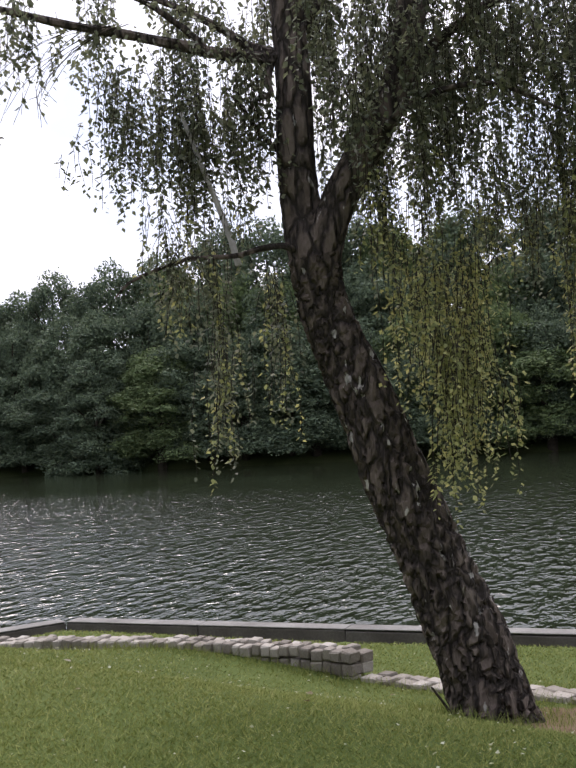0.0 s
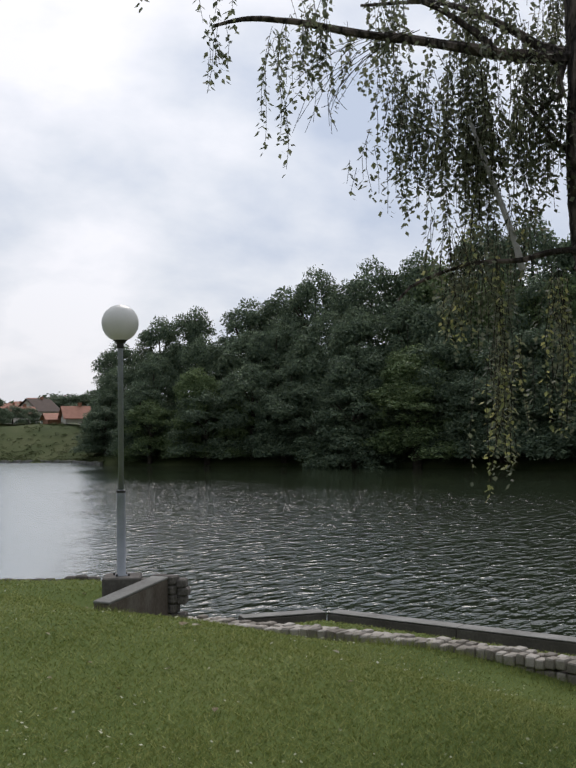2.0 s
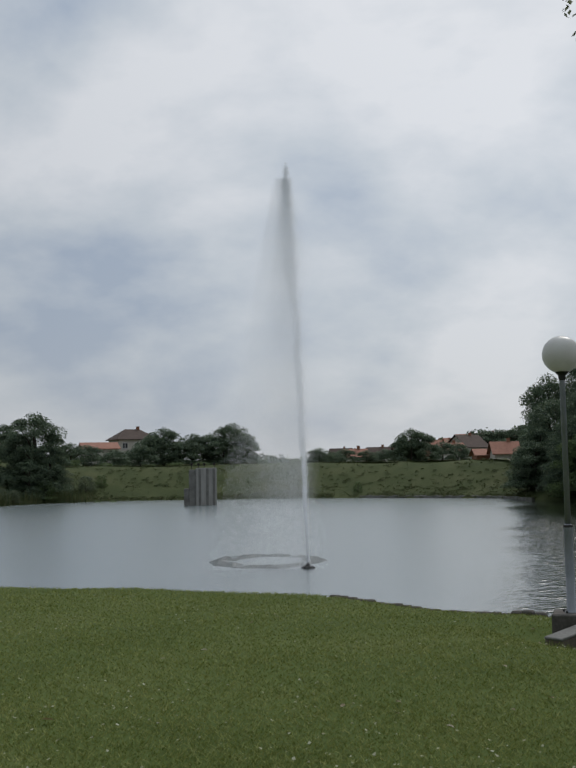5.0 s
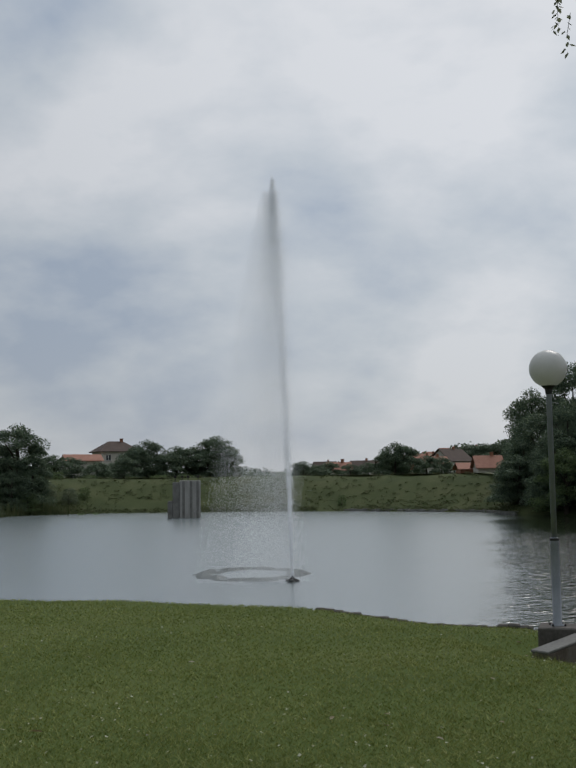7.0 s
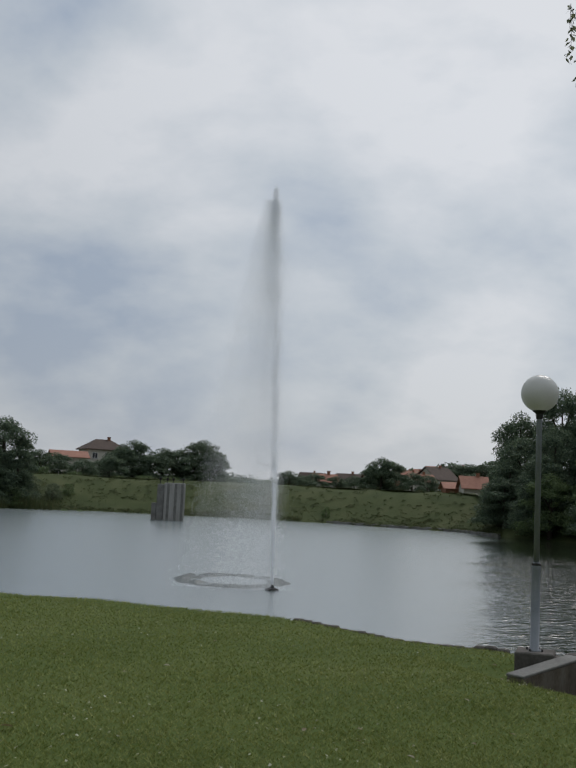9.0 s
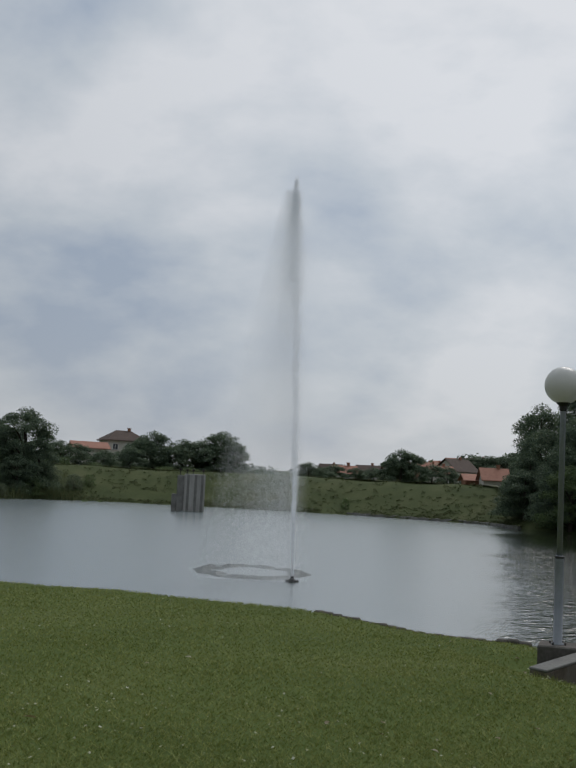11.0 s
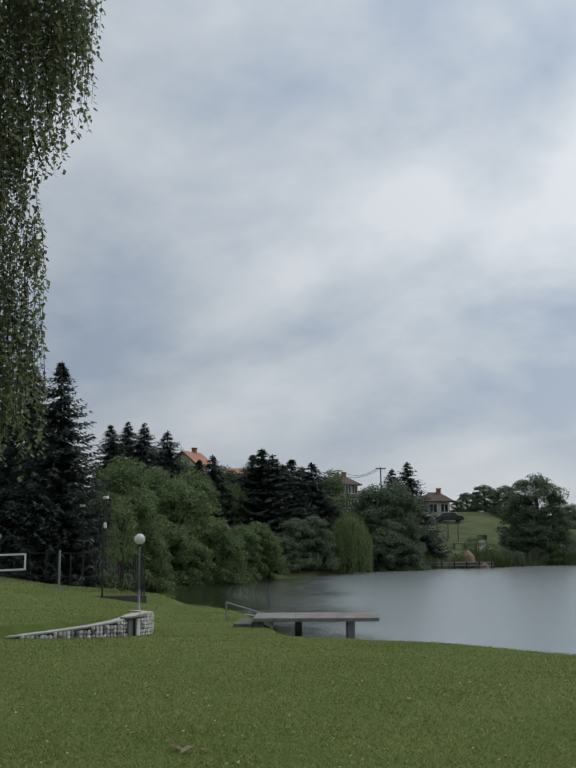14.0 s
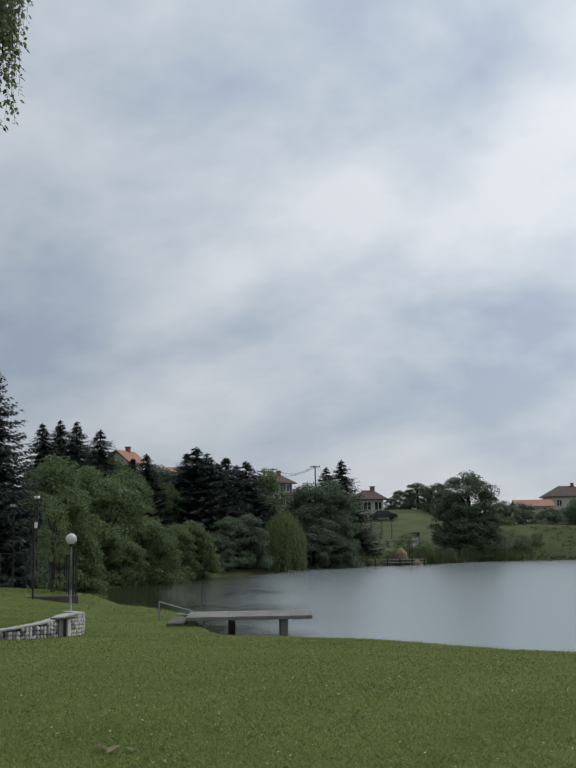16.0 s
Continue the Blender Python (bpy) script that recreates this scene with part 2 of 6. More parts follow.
M["dryspeck"] = material("pale_dry_bit", [(0.22, 0.23, 0.12), (0.36, 0.36, 0.23), (0.52, 0.52, 0.42)], 0.8, 3, 30, 0, by="island", spec=0.15, trans=0.3)
M["soil"] = material("bare_brown_soil", [(0.07, 0.045, 0.03), (0.13, 0.085, 0.055), (0.19, 0.13, 0.085)], 0.95, 5, 40, 0.6, spec=0.1)
M["gravel"] = material("pale_gravel_path", [(0.16, 0.16, 0.12), (0.26, 0.25, 0.19), (0.36, 0.34, 0.27)], 0.95, 1.5, 20, 0.3, spec=0.1)
M["stone"] = material("pale_limestone", [(0.14, 0.122, 0.10), (0.25, 0.225, 0.188), (0.38, 0.35, 0.305)], 0.9, 5, 40, 0.5, by="object", spec=0.2)
M["stonerough"] = material("rough_dark_stone", [(0.035, 0.03, 0.027), (0.09, 0.08, 0.07), (0.2, 0.185, 0.165)], 0.95, 7, 40, 0.7, by="island", spec=0.2)
M["galv"] = material("grey_painted_steel", [(0.17, 0.185, 0.2), (0.23, 0.245, 0.26), (0.29, 0.30, 0.315)], 0.5, 3, 60, 0.1, metal=0.35, spec=0.4)
M["darksteel"] = material("dark_steel", [(0.02, 0.02, 0.02), (0.06, 0.055, 0.05)], 0.6, 4, 40, 0.15, metal=0.4)
M["rust"] = material("rusty_steel", [(0.05, 0.03, 0.02), (0.11, 0.07, 0.05)], 0.8, 5, 40, 0.2, metal=0.2)
M["opal"] = material("opal_globe", [(0.66, 0.65, 0.61), (0.74, 0.73, 0.70)], 0.28, 2, 30, 0.0, spec=0.5, trans=0.35)
M["white"] = material("white_paint", [(0.62, 0.61, 0.58), (0.76, 0.75, 0.72)], 0.7, 2, 30, 0.1)
M["render"] = material("cream_wall_plaster", [(0.42, 0.39, 0.33), (0.55, 0.52, 0.46)], 0.9, 0.8, 12, 0.1)
M["brick"] = material("bare_red_brick_wall", [(0.22, 0.10, 0.06), (0.32, 0.16, 0.10)], 0.9, 0.9, 12, 0.2)
M["tile_red"] = material("red_roof_tiles", [(0.24, 0.115, 0.08), (0.36, 0.18, 0.125)], 0.85, 1.2, 14, 0.3)
M["tile_brown"] = material("brown_roof_tiles", [(0.055, 0.038, 0.03), (0.10, 0.07, 0.055)], 0.85, 1.2, 14, 0.3)
M["glass"] = material("window_glass", [(0.02, 0.022, 0.025), (0.035, 0.038, 0.042)], 0.12, 2, 20, 0.0, spec=0.6)
M["wood"] = material("grey_weathered_wood", [(0.12, 0.11, 0.095), (0.22, 0.205, 0.18), (0.30, 0.285, 0.26)], 0.9, 2.5, 30, 0.4, by="object", stretch=(0.4, 3, 3))
M["thatch"] = material("dry_thatch", [(0.16, 0.11, 0.07), (0.28, 0.20, 0.13)], 0.95, 4, 30, 0.5)
M["copperleaf"] = material("copper_leaf", [(0.085, 0.055, 0.038), (0.15, 0.105, 0.07), (0.21, 0.16, 0.095)], 0.7, 0.5, 4, 0, by="island", trans=0.2)
M["leaf_dry"] = material("dry_fallen_leaf", [(0.22, 0.17, 0.10), (0.36, 0.30, 0.20), (0.46, 0.42, 0.34)], 0.8, 8, 40, 0.2, by="object")
M["reed"] = material("reed_blade", [(0.045, 0.065, 0.024), (0.08, 0.10, 0.036), (0.14, 0.14, 0.066)], 0.8, 0.4, 3, 0, by="island", trans=0.25)
M["carpaint"] = material("dark_car_paint", [(0.015, 0.016, 0.018), (0.03, 0.03, 0.033)], 0.25, 2, 20, 0, spec=0.6)
M["rubber"] = material("black_rubber", [(0.012, 0.012, 0.012), (0.02, 0.02, 0.02)], 0.8, 4, 30, 0.1)

# lake water: smooth dark water, ruffled in wind lanes
wm = bpy.data.materials.new("lake_water")
wm.use_nodes = True
nt = wm.node_tree
bs = nt.nodes["Principled BSDF"]
bs.inputs["Base Color"].default_value = (0.030, 0.042, 0.024, 1)
bs.inputs["Roughness"].default_value = 0.06
bs.inputs["IOR"].default_value = 1.45
tc = nt.nodes.new("ShaderNodeTexCoord")


def water_noise(scale, detail, rot, sx, sy, rough=0.5):
    mp = nt.nodes.new("ShaderNodeMapping")
    mp.inputs["Rotation"].default_value = (0, 0, radians(rot))
    mp.vector_type = "TEXTURE"
    mp.inputs["Scale"].default_value = (1 / sx, 1 / sy, 1)
    nt.links.new(tc.outputs["Object"], mp.inputs[0])
    n = nt.nodes.new("ShaderNodeTexNoise")
    n.inputs["Scale"].default_value, n.inputs["Detail"].default_value, n.inputs["Roughness"].default_value = scale, detail, rough
    nt.links.new(mp.outputs[0], n.inputs["Vector"])
    return n.outputs[0]


def nmath(op, a, b, c=None):
    node = nt.nodes.new("ShaderNodeMath")
    node.operation = op
    for k, v in enumerate((a, b, c)):
        if v is None:
            continue
        if isinstance(v, (int, float)):
            node.inputs[k].default_value = v
        else:
            nt.links.new(v, node.inputs[k])
    return node.outputs[0]


# ripples everywhere, weaker in the lee of the wood and of the west bank, and in slow gusts
geo = nt.nodes.new("ShaderNodeSeparateXYZ")
nt.links.new(tc.outputs["Object"], geo.inputs[0])


def remap(value, lo, hi, to_lo, to_hi):
    node = nt.nodes.new("ShaderNodeMapRange")
    node.interpolation_type = "SMOOTHSTEP"
    for socket, number in zip(("From Min", "From Max", "To Min", "To Max"), (lo, hi, to_lo, to_hi)):
        node.inputs[socket].default_value = number
    nt.links.new(value, node.inputs["Value"])
    return node.outputs[0]


drift_edge = nmath("MULTIPLY", nmath("SUBTRACT", water_noise(0.09, 3.0, 20, 1, 1.6), 0.5), 18.0)
east_lee = nmath("MULTIPLY_ADD", geo.outputs[0], -0.8, nmath("MULTIPLY_ADD", geo.outputs[1], -0.6, 82.0))
west_lee = nmath("MULTIPLY_ADD", geo.outputs[0], 0.78, nmath("MULTIPLY_ADD", geo.outputs[1], 0.62, -5.0))
wind = nmath("MULTIPLY", remap(nmath("ADD", east_lee, drift_edge), 15, 38, 0.03, 1.0), remap(nmath("ADD", west_lee, nmath("MULTIPLY", drift_edge, 0.3)), 0.5, 5.5, 0.06, 1.1))
gust = nmath("MULTIPLY_ADD", water_noise(0.22, 2.0, 10, 1, 2.2), 0.9, 0.5)
swell = nmath("ADD", nmath("MULTIPLY", nmath("POWER", water_noise(2.5, 2.0, 34, 0.6, 1.3), 3.0), 2.6), nmath("MULTIPLY", water_noise(6.0, 2.0, 20, 0.7, 1.3), 0.30))
broad = nmath("MULTIPLY", swell, nmath("MULTIPLY", nmath("MULTIPLY", gust, wind), 0.38))
wb = nt.nodes.new("ShaderNodeBump")
wb.inputs["Distance"].default_value = 0.20
wb.inputs["Strength"].default_value = 1.0
nt.links.new(wb.outputs[0], bs.inputs["Normal"])
# open middle of the lake between two lines: sky reflection painted in, with fine grain
pale_edge_e = nmath("MULTIPLY_ADD", geo.outputs[0], 0.982, nmath("MULTIPLY_ADD", geo.outputs[1], -0.19, -0.6))
pale_edge_w = nmath("MULTIPLY_ADD", geo.outputs[0], -0.885, nmath("MULTIPLY_ADD", geo.outputs[1], -0.467, 1.8))
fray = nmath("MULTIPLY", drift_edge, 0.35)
sky_mask = nmath("MULTIPLY", remap(nmath("ADD", pale_edge_e, fray), -2.0, 3.0, 1.0, 0.0), remap(nmath("ADD", pale_edge_w, fray), -3.0, 3.0, 1.0, 0.0))
# pale base colour and higher IOR stand in for the bright mirrored sky
painted_sky = nt.nodes.new("ShaderNodeMix")
painted_sky.data_type = "RGBA"
painted_sky.inputs["A"].default_value = (0.022, 0.029, 0.016, 1)
painted_sky.inputs["B"].default_value = (0.15, 0.178, 0.18, 1)
nt.links.new(sky_mask, painted_sky.inputs["Factor"])
nt.links.new(painted_sky.outputs["Result"], bs.inputs["Base Color"])
nt.links.new(remap(sky_mask, 0, 1, 0.03, 0.24), bs.inputs["Roughness"])
nt.links.new(remap(sky_mask, 0, 1, 1.36, 1.9), bs.inputs["IOR"])
nt.links.new(nmath("ADD", nmath("MULTIPLY", broad, remap(sky_mask, 0, 1, 1.0, 0.15)), nmath("MULTIPLY", water_noise(14.0, 2.0, 32, 1.0, 1.4), 0.010)), wb.inputs["Height"])
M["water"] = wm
M["splash"] = material("churned_water", [(0.035, 0.046, 0.042), (0.085, 0.10, 0.095)], 0.5, 2, 9, 0.6, spec=0.3)
M["paleconcrete"] = material("pale_streaked_concrete", [(0.20, 0.19, 0.175), (0.32, 0.31, 0.285), (0.42, 0.405, 0.375)], 0.9, 1.2, 20, 0.3, stretch=(2.5, 2.5, 0.3))

# flying water: pale drops that let the light through
dm = bpy.data.materials.new("flying_water")
dm.use_nodes = True
dn = dm.node_tree
db = dn.nodes["Principled BSDF"]
db.inputs["Base Color"].default_value, db.inputs["Roughness"].default_value = (0.86, 0.88, 0.9, 1), 0.3
dl = dn.nodes.new("ShaderNodeBsdfTranslucent")
dl.inputs[0].default_value = (0.92, 0.93, 0.94, 1)
dh = dn.nodes.new("ShaderNodeMixShader")
dh.inputs[0].default_value = 0.6
dn.links.new(db.outputs[0], dh.inputs[1])
dn.links.new(dl.outputs[0], dh.inputs[2])
dn.links.new(dh.outputs[0], dn.nodes["Material Output"].inputs[0])
M["spray"] = dm
# ---------------------------------------------------------------- mesh helpers


def part(name, bm, mat, parent=None, label="", smooth=False, at=None):
    """Links a bmesh (or (verts, faces)) as one mesh object under a thing."""
    me = bpy.data.meshes.new(name)
    if isinstance(bm, tuple):
        me.from_pydata(*[np.asarray(a).tolist() for a in bm[:1]], [], [tuple(f) for f in bm[1]])
    else:
        bm.to_mesh(me)
        bm.free()
    me.materials.append(mat)
    if smooth:
        me.polygons.foreach_set("use_smooth", [True] * len(me.polygons))
    ob = new(name, me)
    if parent is not None:
        ob.parent = parent
    if at is not None:
        ob.matrix_basis = at
    if label:
        tagged(ob, label)
    return ob


def thing(name, m, label, category, group="", kind=""):
    ob = new(name)
    ob.matrix_basis = m
    return tagged(ob, label, category, group, kind)


def quads_mesh(name, verts, per, mat, parent=None, label="", kind=""):
    """Many loose faces with the same number of corners, quickly."""
    v = np.asarray(verts, np.float32).reshape(-1, 3)
    n = len(v) // per
    me = bpy.data.meshes.new(name)
    me.vertices.add(len(v))
    me.vertices.foreach_set("co", v.ravel())
    me.loops.add(n * per)
    me.loops.foreach_set("vertex_index", np.arange(n * per, dtype=np.int32))
    me.polygons.add(n)
    me.polygons.foreach_set("loop_start", np.arange(0, n * per, per, dtype=np.int32))
    me.update(calc_edges=True)
    me.materials.append(mat)
    ob = new(name, me)
    if parent is not None:
        ob.parent = parent
    return tagged(ob, label, "", "", kind)


def box(bm, x0, x1, y0, y1, z0, z1, bevel=0.0, m=None):
    r = bmesh.ops.create_cube(bm, size=1)
    vs = r["verts"]
    bmesh.ops.scale(bm, vec=(x1 - x0, y1 - y0, z1 - z0), verts=vs)
    bmesh.ops.translate(bm, vec=((x0 + x1) / 2, (y0 + y1) / 2, (z0 + z1) / 2), verts=vs)
    if bevel:
        es = list({e for v in vs for e in v.link_edges})
        r = bmesh.ops.bevel(bm, geom=es, offset=bevel, segments=1, affect="EDGES")
        vs = list({v for f in r["faces"] for v in f.verts} | {v for v in vs if v.is_valid})
    if m is not None:
        bmesh.ops.transform(bm, matrix=m, verts=vs)
    return vs


def tube(bm, pts, radii, sides=8, wob=0.0, rng=None, cap=True):
    """A tapered tube through points."""
    pts = [Vector(p) for p in pts]
    rings = []
    for k, p in enumerate(pts):
        d = (pts[min(k + 1, len(pts) - 1)] - pts[max(k - 1, 0)]).normalized()
        a = d.cross(Vector((0.3, 0.9, 0.1)) if abs(d.y) < 0.9 else Vector((1, 0, 0))).normalized()
        b = d.cross(a)
        ring = []
        for s in range(sides):
            t = 2 * math.pi * s / sides
            r = radii[k] * (1 + (rng.uniform(-wob, wob) if wob else 0))
            ring.append(bm.verts.new(p + a * (r * math.cos(t)) + b * (r * math.sin(t))))
        rings.append(ring)
    for r0, r1 in zip(rings, rings[1:]):
        for s in range(sides):
            bm.faces.new((r0[s], r0[(s + 1) % sides], r1[(s + 1) % sides], r1[s]))
    if cap:
        bm.faces.new(rings[0][::-1])
        bm.faces.new(rings[-1])


def lathe(bm, profile, sides=24, m=None):
    """A turned body from (radius, height) pairs."""
    rings = []
    for r, z in profile:
        rings.append([bm.verts.new((r * math.cos(2 * math.pi * s / sides), r * math.sin(2 * math.pi * s / sides), z)) for s in range(sides)])
    for r0, r1 in zip(rings, rings[1:]):
        for s in range(sides):
            bm.faces.new((r0[s], r0[(s + 1) % sides], r1[(s + 1) % sides], r1[s]))
    bm.faces.new(rings[0][::-1])
    bm.faces.new(rings[-1])
    if m is not None:
        bmesh.ops.transform(bm, matrix=m, verts=[v for r in rings for v in r])


def bezier(pts, n):
    """Points along a Catmull-Rom curve."""
    p = np.asarray(pts, float)
    p = np.vstack([2 * p[0] - p[1], p, 2 * p[-1] - p[-2]])
    out = []
    for t in np.linspace(0, len(p) - 3 - 1e-6, n):
        k, u = int(t), t - int(t)
        a, b, c, d = p[k:k + 4]
        out.append(0.5 * (2 * b + (c - a) * u + (2 * a - 5 * b + 4 * c - d) * u * u + (3 * b - a - 3 * c + d) * u ** 3))
    return np.array(out)


def polar(az, dist):
    return dist * math.sin(radians(az)), dist * math.cos(radians(az))


# ---------------------------------------------------------------- ground and lake
SHORE = np.array([(40, -30), (16, 0), (11.1, 8.1), (9.4, 10.9), (7.05, 15.0), (5.9, 15.0), (4.6, 12.9), (4.0, 12.5), (3.7, 14.7), (3.1, 15.0), (0.0, 17.1),
                  (-2.7, 19.5), (-6.0, 21.8), (-8.0, 24.3), (-11.8, 26.5), (-14.6, 28.2), (-16.2, 30.0), (-17.6, 31.8), (-20.0, 35), (-23, 38.5), (-26.4, 40.9),
                  (-31.2, 43.1), (-37, 49), (-44, 58), (-46.5, 66), (-42, 74), (-41, 86), (-43.4, 98), (-34.7, 107.5), (-30, 119), (-20, 124), (6, 120),
                  (20, 110), (22, 103), (27, 95), (38, 85), (50, 67), (62, 54), (80, 30), (92, -20), (65, -45)], float)


def shore_distance(x, y):
    """Distance to the shoreline, negative on the lake."""
    a, b = SHORE, np.roll(SHORE, -1, 0)
    best = np.full(x.shape, 1e9)
    inside = np.zeros(x.shape, bool)
    for (ax, ay), (bx, by) in zip(a, b):
        ex, ey = bx - ax, by - ay
        t = np.clip(((x - ax) * ex + (y - ay) * ey) / (ex * ex + ey * ey), 0, 1)
        best = np.minimum(best, np.hypot(x - ax - t * ex, y - ay - t * ey))
        cross = (ay > y) != (by > y)
        with np.errstate(divide="ignore", invalid="ignore"):
            inside ^= cross & (x < (bx - ax) * (y - ay) / (by - ay) + ax)
    return np.where(inside, -best, best)


def smooth(a, b, x):
    t = np.clip((x - a) / (b - a), 0, 1)
    return t * t * (3 - 2 * t)


WEST_WALL = [(-20.0, 20.9), (-19.6, 21.4), (-18.75, 24.5), (-20.7, 28.5), (-24.4, 32.7)]


def terrace(x, y):
    """1 behind the line of the western stone wall, 0 in front of it."""
    wx = np.interp(y, [p[1] for p in WEST_WALL], [p[0] for p in WEST_WALL])
    wx = np.where(y > 33, -24.0 - 0.5 * (y - 33), wx)
    wx = np.where(y < 19.6, -21.6 - 1.5 * (19.6 - y), wx)
    return np.clip((wx - 0.1 - x) / 0.25, 0, 1)


def ground_z(x, y):
    x, y = np.asarray(x, float), np.asarray(y, float)
    d = shore_distance(x, y)
    r = np.hypot(x, y)
    # the lawn: falls gently to the lake, more to the east and to the landing stage
    lawn = 1.90 - 0.0013 * y * np.abs(y) - 0.022 * np.clip(-x, 0, 40) * smooth(2, 16, y)
    lawn -= 0.80 * smooth(3.2, 6.8, x + 0.25 * (y - 6)) * (1 - 0.28 * smooth(7.2, 9.5, y)) * (1 - 0.6 * smooth(12.3, 13.5, y))
    lawn = np.maximum(lawn, 0.45)
    lawn -= 0.20 * smooth(1.8, 3.2, x) * smooth(9.5, 11.5, y) * (1 - smooth(12.2, 13.2, y))
    lawn -= 0.11 * np.exp(-((x - 1.8) / 1.25) ** 2) * smooth(10, 13, y)
    # beyond the low stone wall and the kerb a strip falls to the quay
    wallx = np.interp(y, [-20, 0, 3.6, 5.6, 7.5, 9.02, 10.56, 12.36, 13.0], [9.0, 7.9, 7.6, 7.35, 6.74, 6.12, 5.18, 4.02, 3.9])
    past = smooth(0.02, 0.35, x - wallx) * (y < 30)
    lawn = lawn * (1 - past) + np.minimum(lawn, 0.50 + 0.13 * np.clip(d, 0, 20)) * past
    # terrace behind the western stone wall
    lawn = np.maximum(lawn, (0.45 + 0.75 * smooth(0, 14, 38 - y) + 0.9 * smooth(-24, -34, x)) * terrace(x, y))
    # far banks
    az = np.degrees(np.arctan2(x, y))
    wood = 0.3 + 0.24 * np.clip(d, 0, 30)
    dam = 0.25 + 4.0 * smooth(0.6, 12.5, d) - 3.0 * smooth(17, 34, d) + 0.020 * np.clip(d - 60, 0, 400)
    hill = 0.3 + (0.13 + 0.03 * smooth(-24, -32, az)) * np.clip(d, 0, 54)
    far = dam * smooth(-17, -14, az) * (1 - smooth(11, 13, az)) + wood * smooth(11, 13, az) + hill * (1 - smooth(-17, -14, az))
    k = smooth(46, 60, r)
    z = lawn * (1 - k) + far * k
    # the bank down to the water
    near = 1 - k
    z = np.where(d < 0.55 * near + 0.9 * (1 - near), np.minimum(z, 0.05 + np.clip(d, 0, 9) / (0.55 * near + 0.9 * (1 - near)) * z), z)
    z = np.where(d < 0, np.maximum(-1.2, d * 1.2) - 0.03, z)
    bumps = 0.02 * np.sin(x * 1.3 + 0.6 * y) * np.cos(0.9 * y - 0.4 * x)
    return np.where(d > 0.5, z + bumps, z)


def gz(x, y):
    return float(ground_z(np.array([x]), np.array([y]))[0])


def graded(lo, hi, centre, fine, growth):
    pts, p, s = [centre], centre, fine
    while p < hi:
        p += s
        s *= growth if p > centre + 16 else 1
        pts.append(p)
    p, s = centre, fine
    while p > lo:
        p -= s
        s *= growth if p < centre - 16 else 1
        pts.append(p)
    return np.array(sorted(pts))


gx, gy = graded(-1500, 1500, 0, 0.2, 1.045), graded(-600, 2500, 12, 0.2, 1.045)
GX, GY = np.meshgrid(gx, gy)
GZ = ground_z(GX, GY)
idx = np.arange(GX.size).reshape(GX.shape)
faces = np.stack([idx[:-1, :-1], idx[:-1, 1:], idx[1:, 1:], idx[1:, :-1]], -1).reshape(-1, 4)
ground = part("ground", (np.stack([GX, GY, GZ], -1).reshape(-1, 3), faces), M["lawn"], smooth=True)
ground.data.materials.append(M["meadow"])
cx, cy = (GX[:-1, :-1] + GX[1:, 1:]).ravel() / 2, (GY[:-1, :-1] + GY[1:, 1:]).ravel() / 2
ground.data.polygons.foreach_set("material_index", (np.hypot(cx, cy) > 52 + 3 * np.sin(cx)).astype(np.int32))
tagged(ground, "mown green lawn and grassy banks round a lake", "ground", kind="structure")

# the lake's surface, as a sheet of large squares
bm = bmesh.new()
bmesh.ops.create_grid(bm, x_segments=24, y_segments=24, size=1)
for v in bm.verts:
    v.co = Vector((15 + v.co.x * 105, 45 + v.co.y * 105, 0))
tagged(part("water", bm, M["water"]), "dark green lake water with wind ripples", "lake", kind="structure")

# ---------------------------------------------------------------- near lawn: lamp, walls


def park_lamp(m, label):
    lamp = thing("street_lamp", m, label, "street lamp", "globe lamps of the park")
    bm = bmesh.new()
    lathe(bm, [(0.075, 0.0), (0.075, 0.02), (0.052, 0.03), (0.05, 0.93), (0.052, 0.94), (0.052, 1.0), (0.04, 1.02)], 20)
    part("lower_pole", bm, M["galv"], lamp, smooth=True)
    bm = bmesh.new()
    lathe(bm, [(0.054, 0.985), (0.056, 0.99), (0.056, 1.01), (0.053, 1.015)], 20)
    part("collar", bm, M["darksteel"], lamp, "dark joint collar")
    bm = bmesh.new()
    lathe(bm, [(0.034, 1.0), (0.033, 2.72), (0.034, 2.73)], 16)
    part("upper_pole", bm, M["galv"], lamp, smooth=True)
    bm = bmesh.new()
    lathe(bm, [(0.036, 2.70), (0.04, 2.71), (0.045, 2.76), (0.075, 2.79), (0.085, 2.80), (0.085, 2.815)], 20)
    part("globe_holder", bm, M["darksteel"], lamp, "dark globe holder")
    bm = bmesh.new()
    bmesh.ops.create_uvsphere(bm, u_segments=40, v_segments=24, radius=0.221)
    bmesh.ops.translate(bm, vec=(0, 0, 3.005), verts=bm.verts)
    part("globe", bm, M["opal"], lamp, "opal white globe", smooth=True)
    for k in range(4):
        bm = bmesh.new()
        a = math.pi / 4 + k * math.pi / 2
        lathe(bm, [(0.012, 0.0), (0.012, 0.035), (0.006, 0.04)], 6, Matrix.Translation((0.1 * math.cos(a), 0.1 * math.sin(a), 0)))
        part("anchor_bolt", bm, M["darksteel"], lamp)
    return lamp


LX, LY = 3.10, 12.12
lamp_a = park_lamp(pose(LX - 0.01, LY, 1.79, 0, -0.1, 0), "grey steel park lamp with an opal globe on a concrete block")
turn_l = 18  # the block and the ramp wall are turned a little

